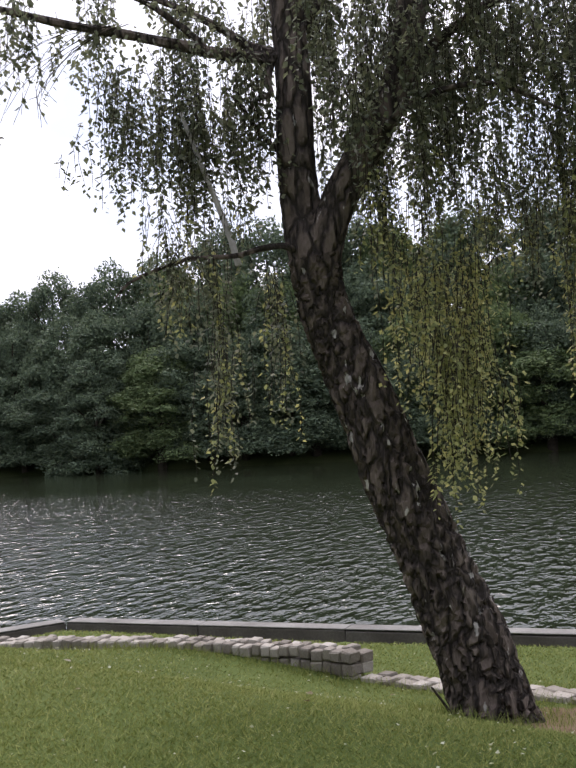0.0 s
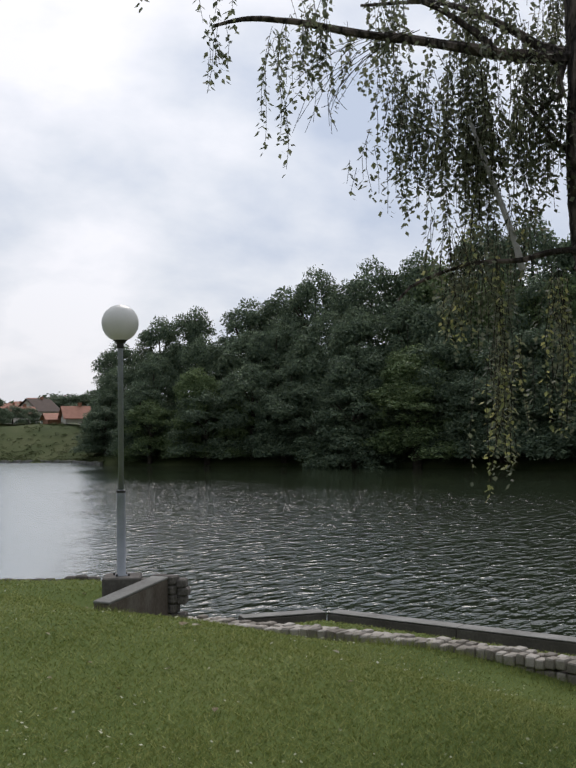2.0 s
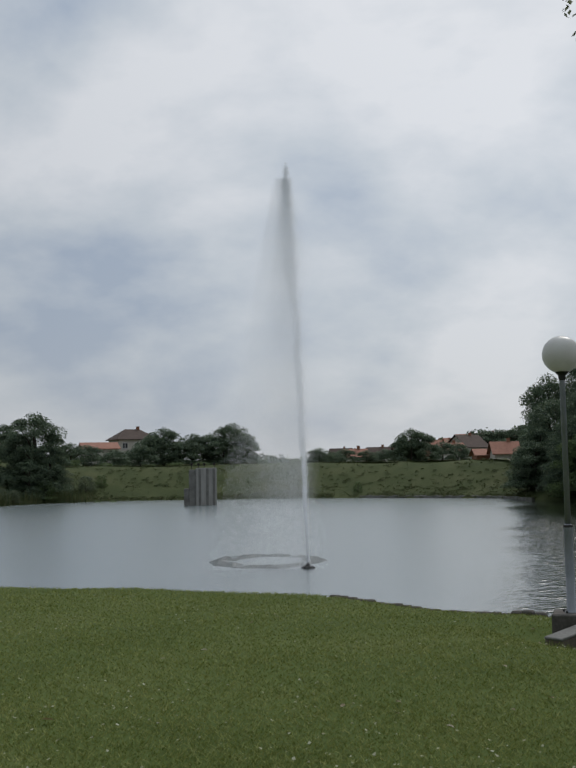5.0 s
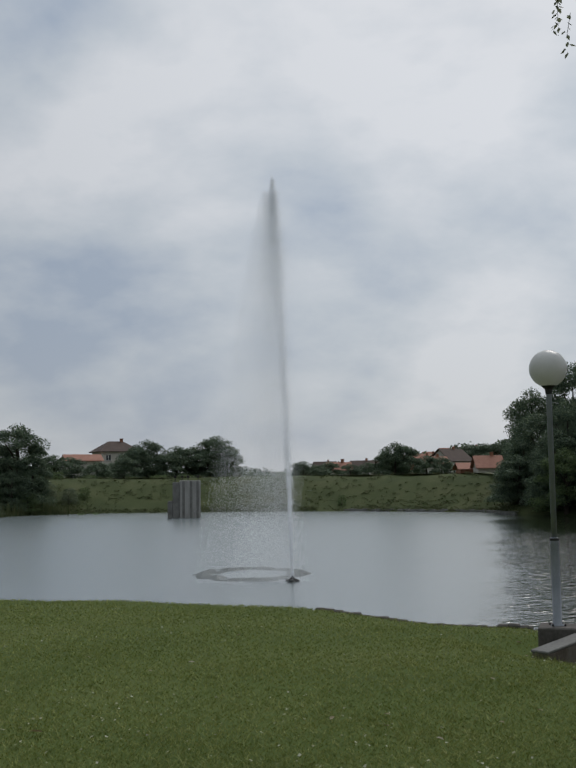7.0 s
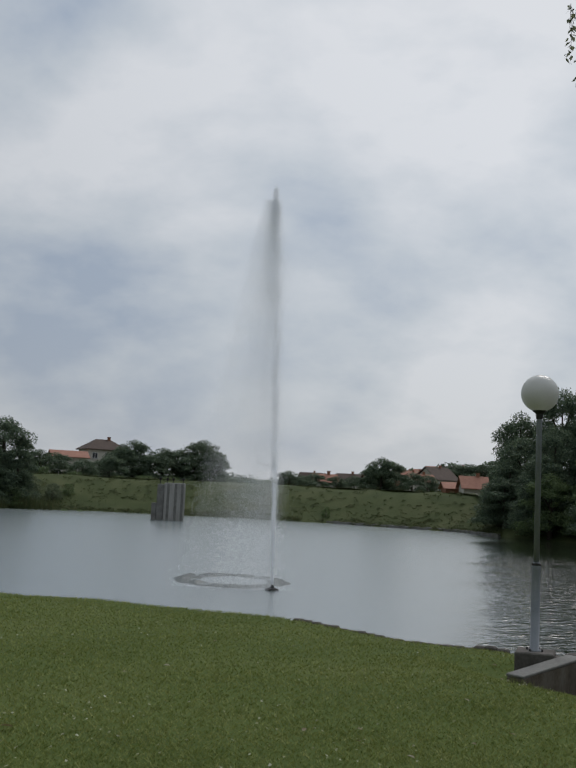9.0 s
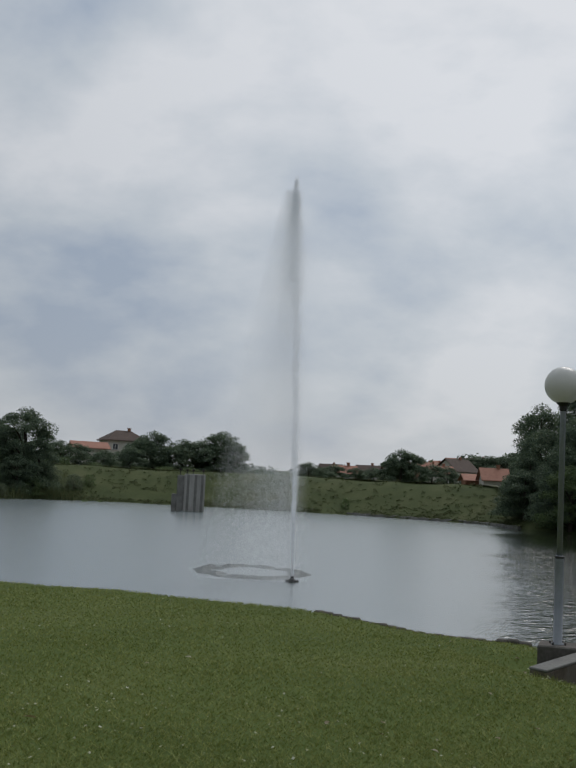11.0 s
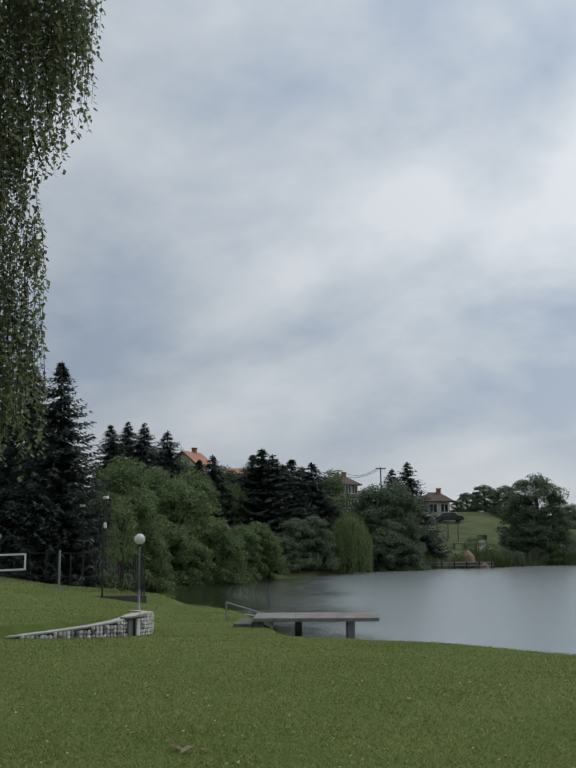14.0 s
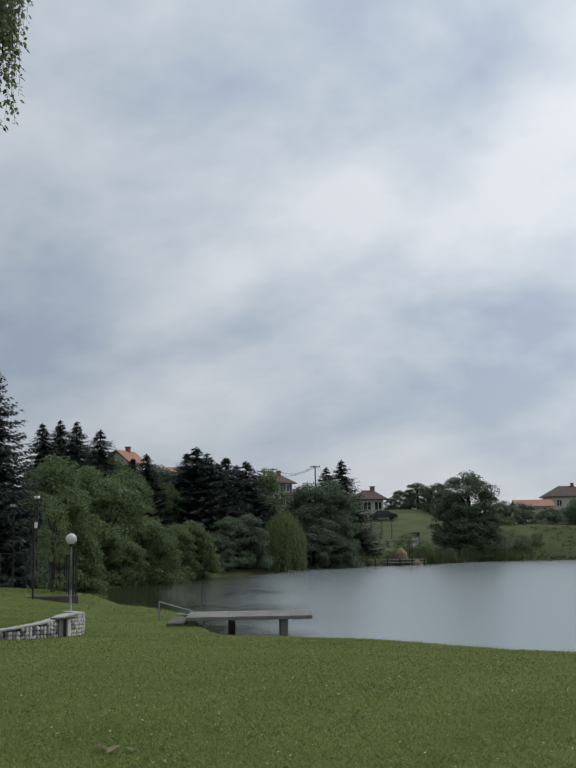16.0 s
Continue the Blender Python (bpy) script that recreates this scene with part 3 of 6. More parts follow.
bm = bmesh.new()
box(bm, -0.22, 0.22, -0.22, 0.22, -0.45, 0.0, 0.015)
tagged(part("lamp_plinth", bm, M["darkconcrete"], at=pose(LX, LY, 1.80, 0, 0, -turn_l)), "weathered concrete block under the lamp", "plinth")

# sloping retaining wall beside the lamp with a rough stone end
ramp = thing("ramp_wall", pose(2.72, 11.12, 1.30, 0, 0, 40), "sloping concrete retaining wall with a rough stone end", "retaining wall")
bm = bmesh.new()
L = 1.12
vs = [bm.verts.new(p) for p in ((0, 0, -0.3), (L, 0, -0.3), (L, 0.22, -0.3), (0, 0.22, -0.3), (0, 0, 0.335), (L, 0, 0.46), (L, 0.22, 0.46), (0, 0.22, 0.335))]
for f in ((0, 3, 2, 1), (4, 5, 6, 7), (0, 1, 5, 4), (1, 2, 6, 5), (2, 3, 7, 6), (3, 0, 4, 7)):
    bm.faces.new([vs[k] for k in f])
bmesh.ops.bevel(bm, geom=bm.edges[:], offset=0.012, segments=1, affect="EDGES")
part("body", bm, M["stained"], ramp, "brown stained face")
bm = bmesh.new()
box(bm, -0.004, L, -0.004, 0.224, 0.0, 0.03, 0.008)
for v in bm.verts:
    v.co.z += 0.337 + 0.125 * v.co.x / L
part("coping", bm, M["concrete"], ramp, "paler worn top")
rng = random.Random(5)


def rubble_block(lx, ly, lz):
    """A squared rough stone."""
    bm = bmesh.new()
    bmesh.ops.create_cube(bm, size=1)
    for v in bm.verts:
        v.co = Vector((v.co.x * lx * rng.uniform(0.85, 1.0), v.co.y * ly * rng.uniform(0.85, 1.0), v.co.z * lz * rng.uniform(0.85, 1.0)))
    bmesh.ops.bevel(bm, geom=bm.edges[:], offset=min(lx, ly, lz) * 0.16, segments=1, affect="EDGES")
    return bm


for row in range(6):
    for col in range(2):
        o = part("stone", rubble_block(0.19, 0.17, 0.118), M["stonerough"], ramp)
        o.location = (L + 0.085 + rng.uniform(-0.012, 0.012), 0.03 + 0.155 * col, -0.12 + 0.112 * row)
# short rubble wall between the lamp block and the ramp wall
link = thing("rubble_wall", pose(3.30, 12.16, 1.30, 0, 0, -28), "short wall of rough dark stones beside the lamp block", "stone wall")
for row in range(5):
    x = 0.02 + 0.05 * (row % 2)
    while x < 0.50:
        le = rng.uniform(0.11, 0.18)
        o = part("stone", rubble_block(le, 0.2, 0.105), M["stonerough"], link)
        o.location = (x + le / 2, rng.uniform(-0.015, 0.015), 0.0 + 0.1 * row)
        x += le

# rough dark stones along the top of the bank
edge = thing("bank_edging", pose(0, 0, 0), "low rough dark stone edging along the top of the bank", "stone edging")
for (ax, ay), (bx, by) in zip([(3.55, 12.75), (3.45, 14.2), (3.0, 14.45)], [(3.45, 14.2), (3.0, 14.45), (0.4, 16.2)]):
    n = int(math.hypot(bx - ax, by - ay) / 0.155)
    for k in range(n):
        t = (k + 0.5) / n
        x, y = ax + (bx - ax) * t, ay + (by - ay) * t
        o = part("stone", rubble_block(0.17, 0.15, 0.15), M["stonerough"], edge)
        o.location = (x, y, gz(x, y) - 0.015 + rng.uniform(-0.012, 0.012))
        o.rotation_euler = (0, 0, math.atan2(by - ay, bx - ax) + rng.uniform(-0.12, 0.12))

# concrete quay edge along the water
quay = thing("quay_edge", pose(0, 0, 0), "concrete quay edge along the water beyond the lawn", "quay edge", kind="structure")
QUAY = [(16.0, 0.0), (10.9, 8.2), (9.25, 10.9), (6.95, 14.75), (5.6, 14.85)]
for (ax, ay), (bx, by) in zip(QUAY, QUAY[1:]):
    a, b = Vector((ax, ay, 0)), Vector((bx, by, 0))
    d = (b - a)
    n = max(1, round(d.length / 2.2))
    ang = math.degrees(math.atan2(d.y, d.x))
    for k in range(n):
        le = d.length / n
        p = a + d * (k / n)
        bm = bmesh.new()
        box(bm, 0.004, le - 0.004, -0.30, 0.0, -1.1, 0.62 + rng.uniform(-0.008, 0.008), 0.012)
        part("concrete_block", bm, M["darkconcrete"], quay, at=pose(p.x, p.y, 0, 0, 0, ang))
        bm = bmesh.new()
        box(bm, 0.006, le - 0.006, -0.30, 0.0, 0.0, 0.018, 0.006)
        part("capping", bm, M["concrete"], quay, "paler worn capping", at=pose(p.x, p.y, 0.632, 0, 0, ang))

# low dry stone wall with a cobbled top, running down to a flush kerb behind the birch
wall = thing("stone_wall", pose(0, 0, 0), "low wall of pale cut stones curving across the lawn", "stone wall")
WALL = [(6.74, 7.50), (6.62, 8.05), (6.12, 9.02), (5.18, 10.56), (4.43, 11.69), (4.02, 12.36)]
line = bezier([(*p, 0) for p in WALL], 64)
span = np.r_[0, np.cumsum(np.linalg.norm(np.diff(line, axis=0), axis=1))]


def cut_stone(lx, ly, lz, seed):
    rg = random.Random(seed)
    bm = bmesh.new()
    bmesh.ops.create_cube(bm, size=1)
    for v in bm.verts:
        v.co = Vector((v.co.x * lx * rg.uniform(0.9, 1.0), v.co.y * ly * rg.uniform(0.9, 1.0), v.co.z * lz * rg.uniform(0.9, 1.0)))
    bmesh.ops.bevel(bm, geom=bm.edges[:], offset=min(lx, ly, lz) * 0.13, segments=1, affect="EDGES")
    for v in bm.verts:
        v.co += Vector((rg.uniform(-1, 1), rg.uniform(-1, 1), rg.uniform(-1, 1))) * 0.007
    me = bpy.data.meshes.new("cut_stone")
    bm.to_mesh(me)
    bm.free()
    me.materials.append(M["stone"])
    return me


COBBLES = [cut_stone(0.19, 0.17, 0.12, 300 + k) for k in range(9)]


def lay(mesh, parent, x, y, z, ang, sx=1.0, sy=1.0, sz=1.0, tilt=3):
    o = new("stone", mesh)
    o.parent = parent
    o.matrix_basis = pose(x, y, z, rng.uniform(-tilt, tilt), rng.uniform(-tilt, tilt), ang + rng.uniform(-4, 4))
    o.scale = (sx, sy, sz)
    return o


s = 0.06
while s < span[-1]:
    le = rng.uniform(0.09, 0.155)
    q = [float(np.interp(s + le / 2, span, line[:, c])) for c in range(2)]
    q2 = [float(np.interp(min(s + le, span[-1]), span, line[:, c])) for c in range(2)]
    ang = math.atan2(q2[1] - q[1], q2[0] - q[0])
    nx, ny = -math.sin(ang), math.cos(ang)
    top = 1.28 - 0.08 * smooth(0.5, 0.9, s / span[-1])
    for row, off in enumerate((-0.09, 0.09)):
        lay(rng.choice(COBBLES), wall, q[0] + nx * off, q[1] + ny * off, top - 0.05 + rng.uniform(-0.018, 0.018), math.degrees(ang) + rng.uniform(-5, 5), le / 0.21, rng.uniform(0.9, 1.05), 0.9, 3)
    if s < span[-1] * 0.62:
        lay(rng.choice(COBBLES), wall, q[0] + nx * 0.08, q[1] + ny * 0.08, top - 0.165, math.degrees(ang), le / 0.205, rng.uniform(0.9, 1.08), rng.uniform(0.85, 1.0), 5)
        lay(rng.choice(COBBLES), wall, q[0] - nx * 0.08, q[1] - ny * 0.08, top - 0.165, math.degrees(ang), le / 0.205, rng.uniform(0.9, 1.08), rng.uniform(0.85, 1.0), 5)
        if s < span[-1] * 0.3:
            lay(rng.choice(COBBLES), wall, q[0] + nx * 0.08, q[1] + ny * 0.08, top - 0.27, math.degrees(ang), le / 0.205, rng.uniform(0.9, 1.08), rng.uniform(0.85, 1.0), 5)
    s += le * 0.98
kerb = thing("cobble_kerb", pose(0, 0, 0), "flush kerb of pale cobbles in the lawn beside the birch", "kerb")
KERB = bezier([(6.78, 7.5, 0), (6.95, 6.7, 0), (7.2, 6.1, 0), (7.35, 5.6, 0), (7.5, 4.6, 0), (7.6, 3.6, 0)], 60)
kspan = np.r_[0, np.cumsum(np.linalg.norm(np.diff(KERB, axis=0), axis=1))]
s = 0.1
while s < kspan[-1]:
    x, y = (float(np.interp(s, kspan, KERB[:, c])) for c in range(2))
    for off in (-0.09, 0.08):
        lay(rng.choice(COBBLES), kerb, x + off, y + rng.uniform(-0.02, 0.02), gz(x, y) + 0.0, 95, rng.uniform(0.75, 1.05), 0.95, 0.9, 4)
    s += 0.185

# ---------------------------------------------------------------- trees


def birch_strand(v, tw, top, length, rng, leaf, droop=0.12, gap=0.03):
    """One hanging twig with leaves on both sides: corners go to v, twig points to tw."""
    p = np.array(top, float)
    ang = rng.uniform(0, 2 * math.pi)
    out = np.array([math.cos(ang), math.sin(ang), 0]) * rng.uniform(0.02, droop)
    n = max(4, int(length / gap))
    prev = p.copy()
    sway, bend = rng.uniform(0, 6), rng.uniform(0.008, 0.04)
    for k in range(n):
        t = k / n
        q = p + out * (1 - (1 - t) ** 2) + np.array([bend * math.sin(sway + 5 * t * length), bend * math.cos(sway * 1.3 + 4 * t * length), -length * t])
        if k % 6 == 0 and k:
            tw.append((prev.copy(), q.copy()))
            prev = q.copy()
        if rng.random() < 0.10 + 0.25 * (t < 0.15):
            continue
        a = rng.uniform(0, 2 * math.pi)
        s = leaf * rng.uniform(0.6, 1.2)
        d = np.array([math.cos(a) * 0.75, math.sin(a) * 0.75, -rng.uniform(0.2, 1.0)])
        d /= np.linalg.norm(d)
        b = np.array([-math.sin(a), math.cos(a), rng.uniform(-0.7, 0.7)])
        b /= np.linalg.norm(b)
        st = q + d * rng.uniform(0.006, 0.026)
        v.extend((st, st + d * s * 0.38 + b * s * 0.36, st + d * s, st + d * s * 0.38 - b * s * 0.36))


def twig_mesh(name, tw, radius, mat, parent):
    """Thin three-sided twigs between pairs of points."""
    if not tw:
        return None
    a, b = np.array([x[0] for x in tw]), np.array([x[1] for x in tw])
    d = b - a
    d /= np.linalg.norm(d, axis=1, keepdims=True) + 1e-9
    s = np.cross(d, [0.35, 0.8, 0.2])
    s /= np.linalg.norm(s, axis=1, keepdims=True) + 1e-9
    c = np.cross(d, s)
    offs = [s, -0.5 * s + 0.87 * c, -0.5 * s - 0.87 * c]
    v = []
    for k in range(3):
        o, o2 = offs[k] * radius, offs[(k + 1) % 3] * radius
        v.append(np.stack([a + o, a + o2, b + o2 * 0.8, b + o * 0.8], 1))
    return quads_mesh(name, np.concatenate(v).reshape(-1, 3), 4, mat, parent, kind="stuff")


AH, RT = np.array([0.6401, 0.7683, 0]), np.array([0.7683, -0.6401, 0])


def bt(u, z, w=8.1):
    """A point of the leaning birch: across, height, distance."""
    return tuple(AH * w + RT * u + np.array([0, 0, z]))


rng = random.Random(11)
birch = thing("birch_tree", pose(0, 0, 0), "leaning weeping birch with dark furrowed bark on the lawn", "tree")
TRUNK = [(1.36, 0.75, 8.2), (1.31, 1.14, 8.2), (1.12, 1.80, 8.17), (0.88, 2.44, 8.13), (0.63, 3.11, 8.1), (0.376, 3.83, 8.08), (0.198, 4.29, 8.05), (0.135, 4.72, 8.0)]
tp = bezier([bt(*p) for p in TRUNK], 60)
tr = np.interp(np.linspace(0, 1, 60), [0, 0.09, 0.16, 0.4, 0.7, 0.9, 1.0], [0.43, 0.37, 0.315, 0.262, 0.21, 0.178, 0.19])


def furrowed(bm, pts, radii, sides, depth, seed):
    """A trunk whose bark is broken into long plates."""
    rings = []
    for k in range(len(pts)):
        p = Vector(pts[k])
        d = Vector(pts[min(k + 1, len(pts) - 1)]) - Vector(pts[max(k - 1, 0)])
        d.normalize()
        a = d.cross(Vector((0.2, 1, 0))).normalized()
        b = d.cross(a)
        ring = []
        for s in range(sides):
            t = 2 * math.pi * s / sides
            q = Vector((math.cos(t) * 2.6, math.sin(t) * 2.6, k * 0.16 + seed))
            f = abs(noise.noise(q * 1.7)) * 1.5 + 0.5 * abs(noise.noise(q * 4.1))
            low = noise.noise(Vector((math.cos(t), math.sin(t), k * 0.05 + seed)))
            r = radii[k] * (1 + 0.10 * low + depth * (min(f, 0.6) - 0.35))
            ring.append(bm.verts.new(p + a * (r * math.cos(t)) + b * (r * math.sin(t))))
        rings.append(ring)
    for r0, r1 in zip(rings, rings[1:]):
        for s in range(sides):
            bm.faces.new((r0[s], r0[(s + 1) % sides], r1[(s + 1) % sides], r1[s]))
    bm.faces.new(rings[-1])


fine_p = np.stack([np.interp(np.linspace(0, 59, 170), np.arange(60), tp[:, c]) for c in range(3)], 1)
fine_r = np.interp(np.linspace(0, 59, 170), np.arange(60), tr)
bm = bmesh.new()
furrowed(bm, fine_p, fine_r, 64, 0.30, 0.0)
part("trunk", bm, M["bark"], birch, smooth=False)


def limb(name, pts, r0, r1, n=24, sides=12, mat="bark", deep=0.12):
    p = bezier(pts, n)
    bm = bmesh.new()
    if r0 > 0.08:
        q = np.stack([np.interp(np.linspace(0, n - 1, n * 3), np.arange(n), p[:, c]) for c in range(3)], 1)
        furrowed(bm, q, np.linspace(r0, r1, n * 3), 32, deep, r0 * 37)
    else:
        tube(bm, p, np.linspace(r0, r1, n), 7, 0.12, rng)
    part(name, bm, M[mat], birch, smooth=False)
    return p


BOUGHS = []
BOUGHS.append(limb("stem", [bt(0.17, 4.50, 8.02), bt(0.10, 4.75, 8.0), bt(0.065, 5.05), bt(0.04, 5.51), bt(0.055, 6.04), bt(0.04, 6.5, 8.15), bt(0.0, 7.2, 8.2), bt(-0.1, 8.2, 8.3)], 0.168, 0.115, 30))
BOUGHS.append(limb("stem", [bt(0.15, 4.55, 8.02), bt(0.23, 4.82, 7.98), bt(0.38, 5.18, 7.95), bt(0.63, 5.58, 7.9), bt(0.84, 5.94, 7.85), bt(0.95, 6.4, 7.8), bt(1.1, 7.2, 7.8), bt(1.3, 8.0, 7.7)], 0.148, 0.10, 30))
BOUGHS.append(limb("branch", [bt(0.03, 6.27), bt(-0.14, 6.29), bt(-0.45, 6.34), bt(-0.76, 6.39, 8.0), bt(-1.2, 6.50, 7.95), bt(-1.64, 6.59, 7.9), bt(-2.1, 6.70, 7.8), bt(-2.5, 6.77, 7.77), bt(-2.8, 6.74, 7.75)], 0.062, 0.014, 30))
BOUGHS.append(limb("branch", [bt(0.0, 6.28), bt(-0.3, 6.44, 8.2), bt(-0.56, 6.66, 8.3), bt(-1.1, 7.0, 8.5), bt(-1.8, 7.15, 8.7)], 0.05, 0.012))
BOUGHS.append(limb("branch", [bt(-0.6, 6.37, 8.05), bt(-0.78, 6.55, 8.0), bt(-1.15, 6.78, 7.9), bt(-1.75, 6.95, 7.8)], 0.035, 0.01))
BOUGHS.append(limb("branch", [bt(0.0, 5.50), bt(-0.13, 5.60), bt(-0.25, 5.72, 7.95), bt(-0.33, 5.85, 7.9), bt(-0.4, 5.92, 7.8)], 0.024, 0.012, 12))
BOUGHS.append(limb("branch", [bt(-0.10, 6.26), bt(-0.14, 6.1, 8.05), bt(-0.12, 5.98, 8.0), bt(-0.22, 5.93, 7.95), bt(-0.27, 5.85, 7.9)], 0.03, 0.016, 12))
BOUGHS.append(limb("dead_branch", [bt(-0.80, 5.85, 7.9), bt(-0.70, 5.55, 7.88), bt(-0.58, 5.2, 7.85), bt(-0.47, 4.86, 7.85), bt(-0.42, 4.66, 7.85)], 0.014, 0.028, 14, mat="barkwhite"))
BOUGHS.append(limb("branch", [bt(0.08, 4.66, 7.95), bt(-0.05, 4.78, 7.85), bt(-0.25, 4.76, 7.75), bt(-0.435, 4.71, 7.7), bt(-0.78, 4.70, 7.65), bt(-1.16, 4.57, 7.6), bt(-1.3, 4.45, 7.6)], 0.03, 0.008, 16))
BOUGHS.append(limb("branch", [bt(0.84, 5.94, 7.85), bt(1.3, 6.3, 7.7), bt(1.9, 6.5, 7.5), bt(2.6, 6.4, 7.4)], 0.05, 0.012))
BOUGHS.append(limb("branch", [bt(0.55, 5.45, 7.9), bt(0.9, 5.7, 7.6), bt(1.4, 5.75, 7.4), bt(1.9, 5.5, 7.3)], 0.035, 0.01))
BOUGHS.append(limb("branch", [bt(0.05, 6.4), bt(0.4, 6.9, 8.4), bt(0.9, 7.2, 8.8), bt(1.7, 7.2, 9.2)], 0.05, 0.012))

BOUGHS.append(limb("branch", [bt(-1.15, 6.78, 7.9), bt(-1.8, 7.15, 7.85), bt(-2.6, 7.5, 7.8), bt(-3.2, 7.68, 7.8), bt(-3.48, 7.62, 7.8)], 0.018, 0.006, 18))

# hanging foliage: across from..to, tops from..to, lowest ends from..to, distance from..to, strands
CURTAINS = [
    (-2.72, -1.75, 6.55, 6.75, 5.40, 6.10, 7.5, 8.0, 24),
    (-1.75, -1.05, 6.40, 6.55, 5.95, 6.40, 7.6, 8.1, 14),
    (-1.70, -1.45, 5.6, 5.9, 5.05, 5.3, 7.7, 7.9, 6),
    (-1.40, -0.20, 6.00, 6.40, 4.95, 5.45, 7.6, 8.3, 105),
    (-1.25, -0.30, 5.60, 6.10, 4.75, 5.05, 7.6, 8.3, 70),
    (-1.20, -0.10, 4.90, 5.25, 4.00, 4.45, 7.5, 8.3, 34),
    (-1.20, -0.70, 4.40, 4.75, 3.70, 4.25, 7.5, 8.0, 20),
    (-0.70, -0.02, 4.40, 4.80, 3.05, 3.80, 7.4, 8.2, 30),
    (-0.60, 0.05, 4.00, 4.30, 2.95, 3.35, 7.4, 8.0, 14),
    (-2.8, 0.0, 6.75, 7.2, 6.35, 6.6, 7.5, 8.9, 110),
    (0.15, 2.6, 6.2, 7.0, 5.3, 6.0, 7.2, 9.0, 460),
    (0.25, 2.6, 5.7, 6.2, 4.7, 5.4, 7.2, 8.9, 340),
    (0.30, 1.45, 5.0, 5.5, 4.0, 4.6, 7.2, 8.4, 55),
    (0.62, 1.42, 4.4, 4.9, 3.3, 3.75, 7.2, 8.2, 75),
    (0.98, 1.42, 3.7, 4.2, 2.68, 3.1, 7.2, 8.0, 60),
    (1.40, 1.85, 5.0, 5.5, 4.2, 4.6, 7.4, 8.4, 40),
    (1.75, 2.5, 5.0, 5.5, 3.15, 4.3, 7.2, 8.0, 90),
    (-3.52, -3.42, 7.5, 7.6, 7.0, 7.2, 7.75, 7.85, 2),
    (-3.1, -2.6, 7.45, 7.6, 6.9, 7.15, 7.7, 7.9, 9),
    (-1.0, 0.5, 6.5, 7.4, 6.0, 6.5, 8.2, 9.4, 90),
    (0.0, 2.6, 7.0, 8.2, 6.2, 6.8, 7.2, 9.2, 330),
]
lv, lw, tw = [], [], []
for u0, u1, t0, t1, b0, b1, w0, w1, count in CURTAINS:
    # twigs hang in bunches, with clear gaps between them
    bunches = [(rng.uniform(u0, u1), rng.uniform(t0, t1), rng.uniform(b0, b1), rng.uniform(w0, w1), rng.uniform(0.03, 0.085)) for _ in range(max(2, int(count * 0.17)))]
    for k in range(max(6, int(count * 1.45))):
        u, top, low, w, sp = rng.choice(bunches)
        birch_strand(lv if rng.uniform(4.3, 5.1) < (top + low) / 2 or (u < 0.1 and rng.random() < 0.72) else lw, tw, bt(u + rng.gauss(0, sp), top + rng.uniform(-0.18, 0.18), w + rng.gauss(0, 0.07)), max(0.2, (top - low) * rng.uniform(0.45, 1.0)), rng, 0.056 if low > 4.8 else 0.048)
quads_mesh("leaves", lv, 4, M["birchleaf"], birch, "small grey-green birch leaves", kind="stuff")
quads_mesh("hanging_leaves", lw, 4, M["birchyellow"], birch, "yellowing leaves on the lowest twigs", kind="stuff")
for k in range(13):
    u = rng.choice((-1.75, -1.5)) + rng.gauss(0, 0.12)
    q = [bt(u + 0.35, 6.52, 7.8), bt(u, 6.42 + rng.uniform(-0.1, 0.05), 7.8), bt(u - rng.uniform(0.1, 0.3), rng.uniform(6.0, 6.2), 7.75), bt(u - rng.uniform(0.2, 0.4), rng.uniform(5.75, 6.0), 7.75)]
    q = bezier(q, 9)
    tw.extend((np.array(a), np.array(b)) for a, b in zip(q, q[1:]))
twig_mesh("twig_web", tw, 0.0028, M["twig"], birch)


AH2, RT2 = np.array([-0.6561, 0.7547, 0]), np.array([0.7547, 0.6561, 0])


def b2(u, z, w=12.0):
    """A point of the western birch: across, height, distance."""
    return tuple(AH2 * w + RT2 * u + np.array([0, 0, z]))


birch2 = thing("birch_tree", pose(0, 0, 0), "tall weeping birch with a dense dark green hanging crown", "tree")
bx, by, _ = b2(-4.6, 0, 12.6)
bm = bmesh.new()
q = bezier([b2(-4.6, gz(bx, by) - 0.3, 12.6), b2(-4.5, 4.0, 12.5), b2(-4.2, 7.0, 12.4), b2(-4.0, 10.0, 12.4), b2(-3.9, 13.0, 12.4)], 60)
furrowed(bm, q, np.linspace(0.3, 0.06, 60), 32, 0.2, 3.0)
part("trunk", bm, M["bark"], birch2)
for pts in ([(-4.2, 7.5), (-3.2, 8.6), (-2.0, 9.2), (-0.9, 8.9), (-0.5, 8.2)], [(-4.1, 9.0), (-3.0, 10.4), (-1.6, 11.1), (-0.4, 11.0), (0.1, 10.4)], [(-4.3, 5.8), (-3.2, 6.8), (-2.0, 7.3), (-1.0, 7.2)], [(-4.0, 10.5), (-2.8, 12.0), (-1.5, 12.4)]):
    bm = bmesh.new()
    tube(bm, bezier([b2(u, zz, 12.2 + rng.uniform(-0.4, 0.4)) for u, zz in pts], 16), np.linspace(0.07, 0.012, 16), 7, 0.1, rng)
    part("branch", bm, M["bark"], birch2)
lv, tw = [], []
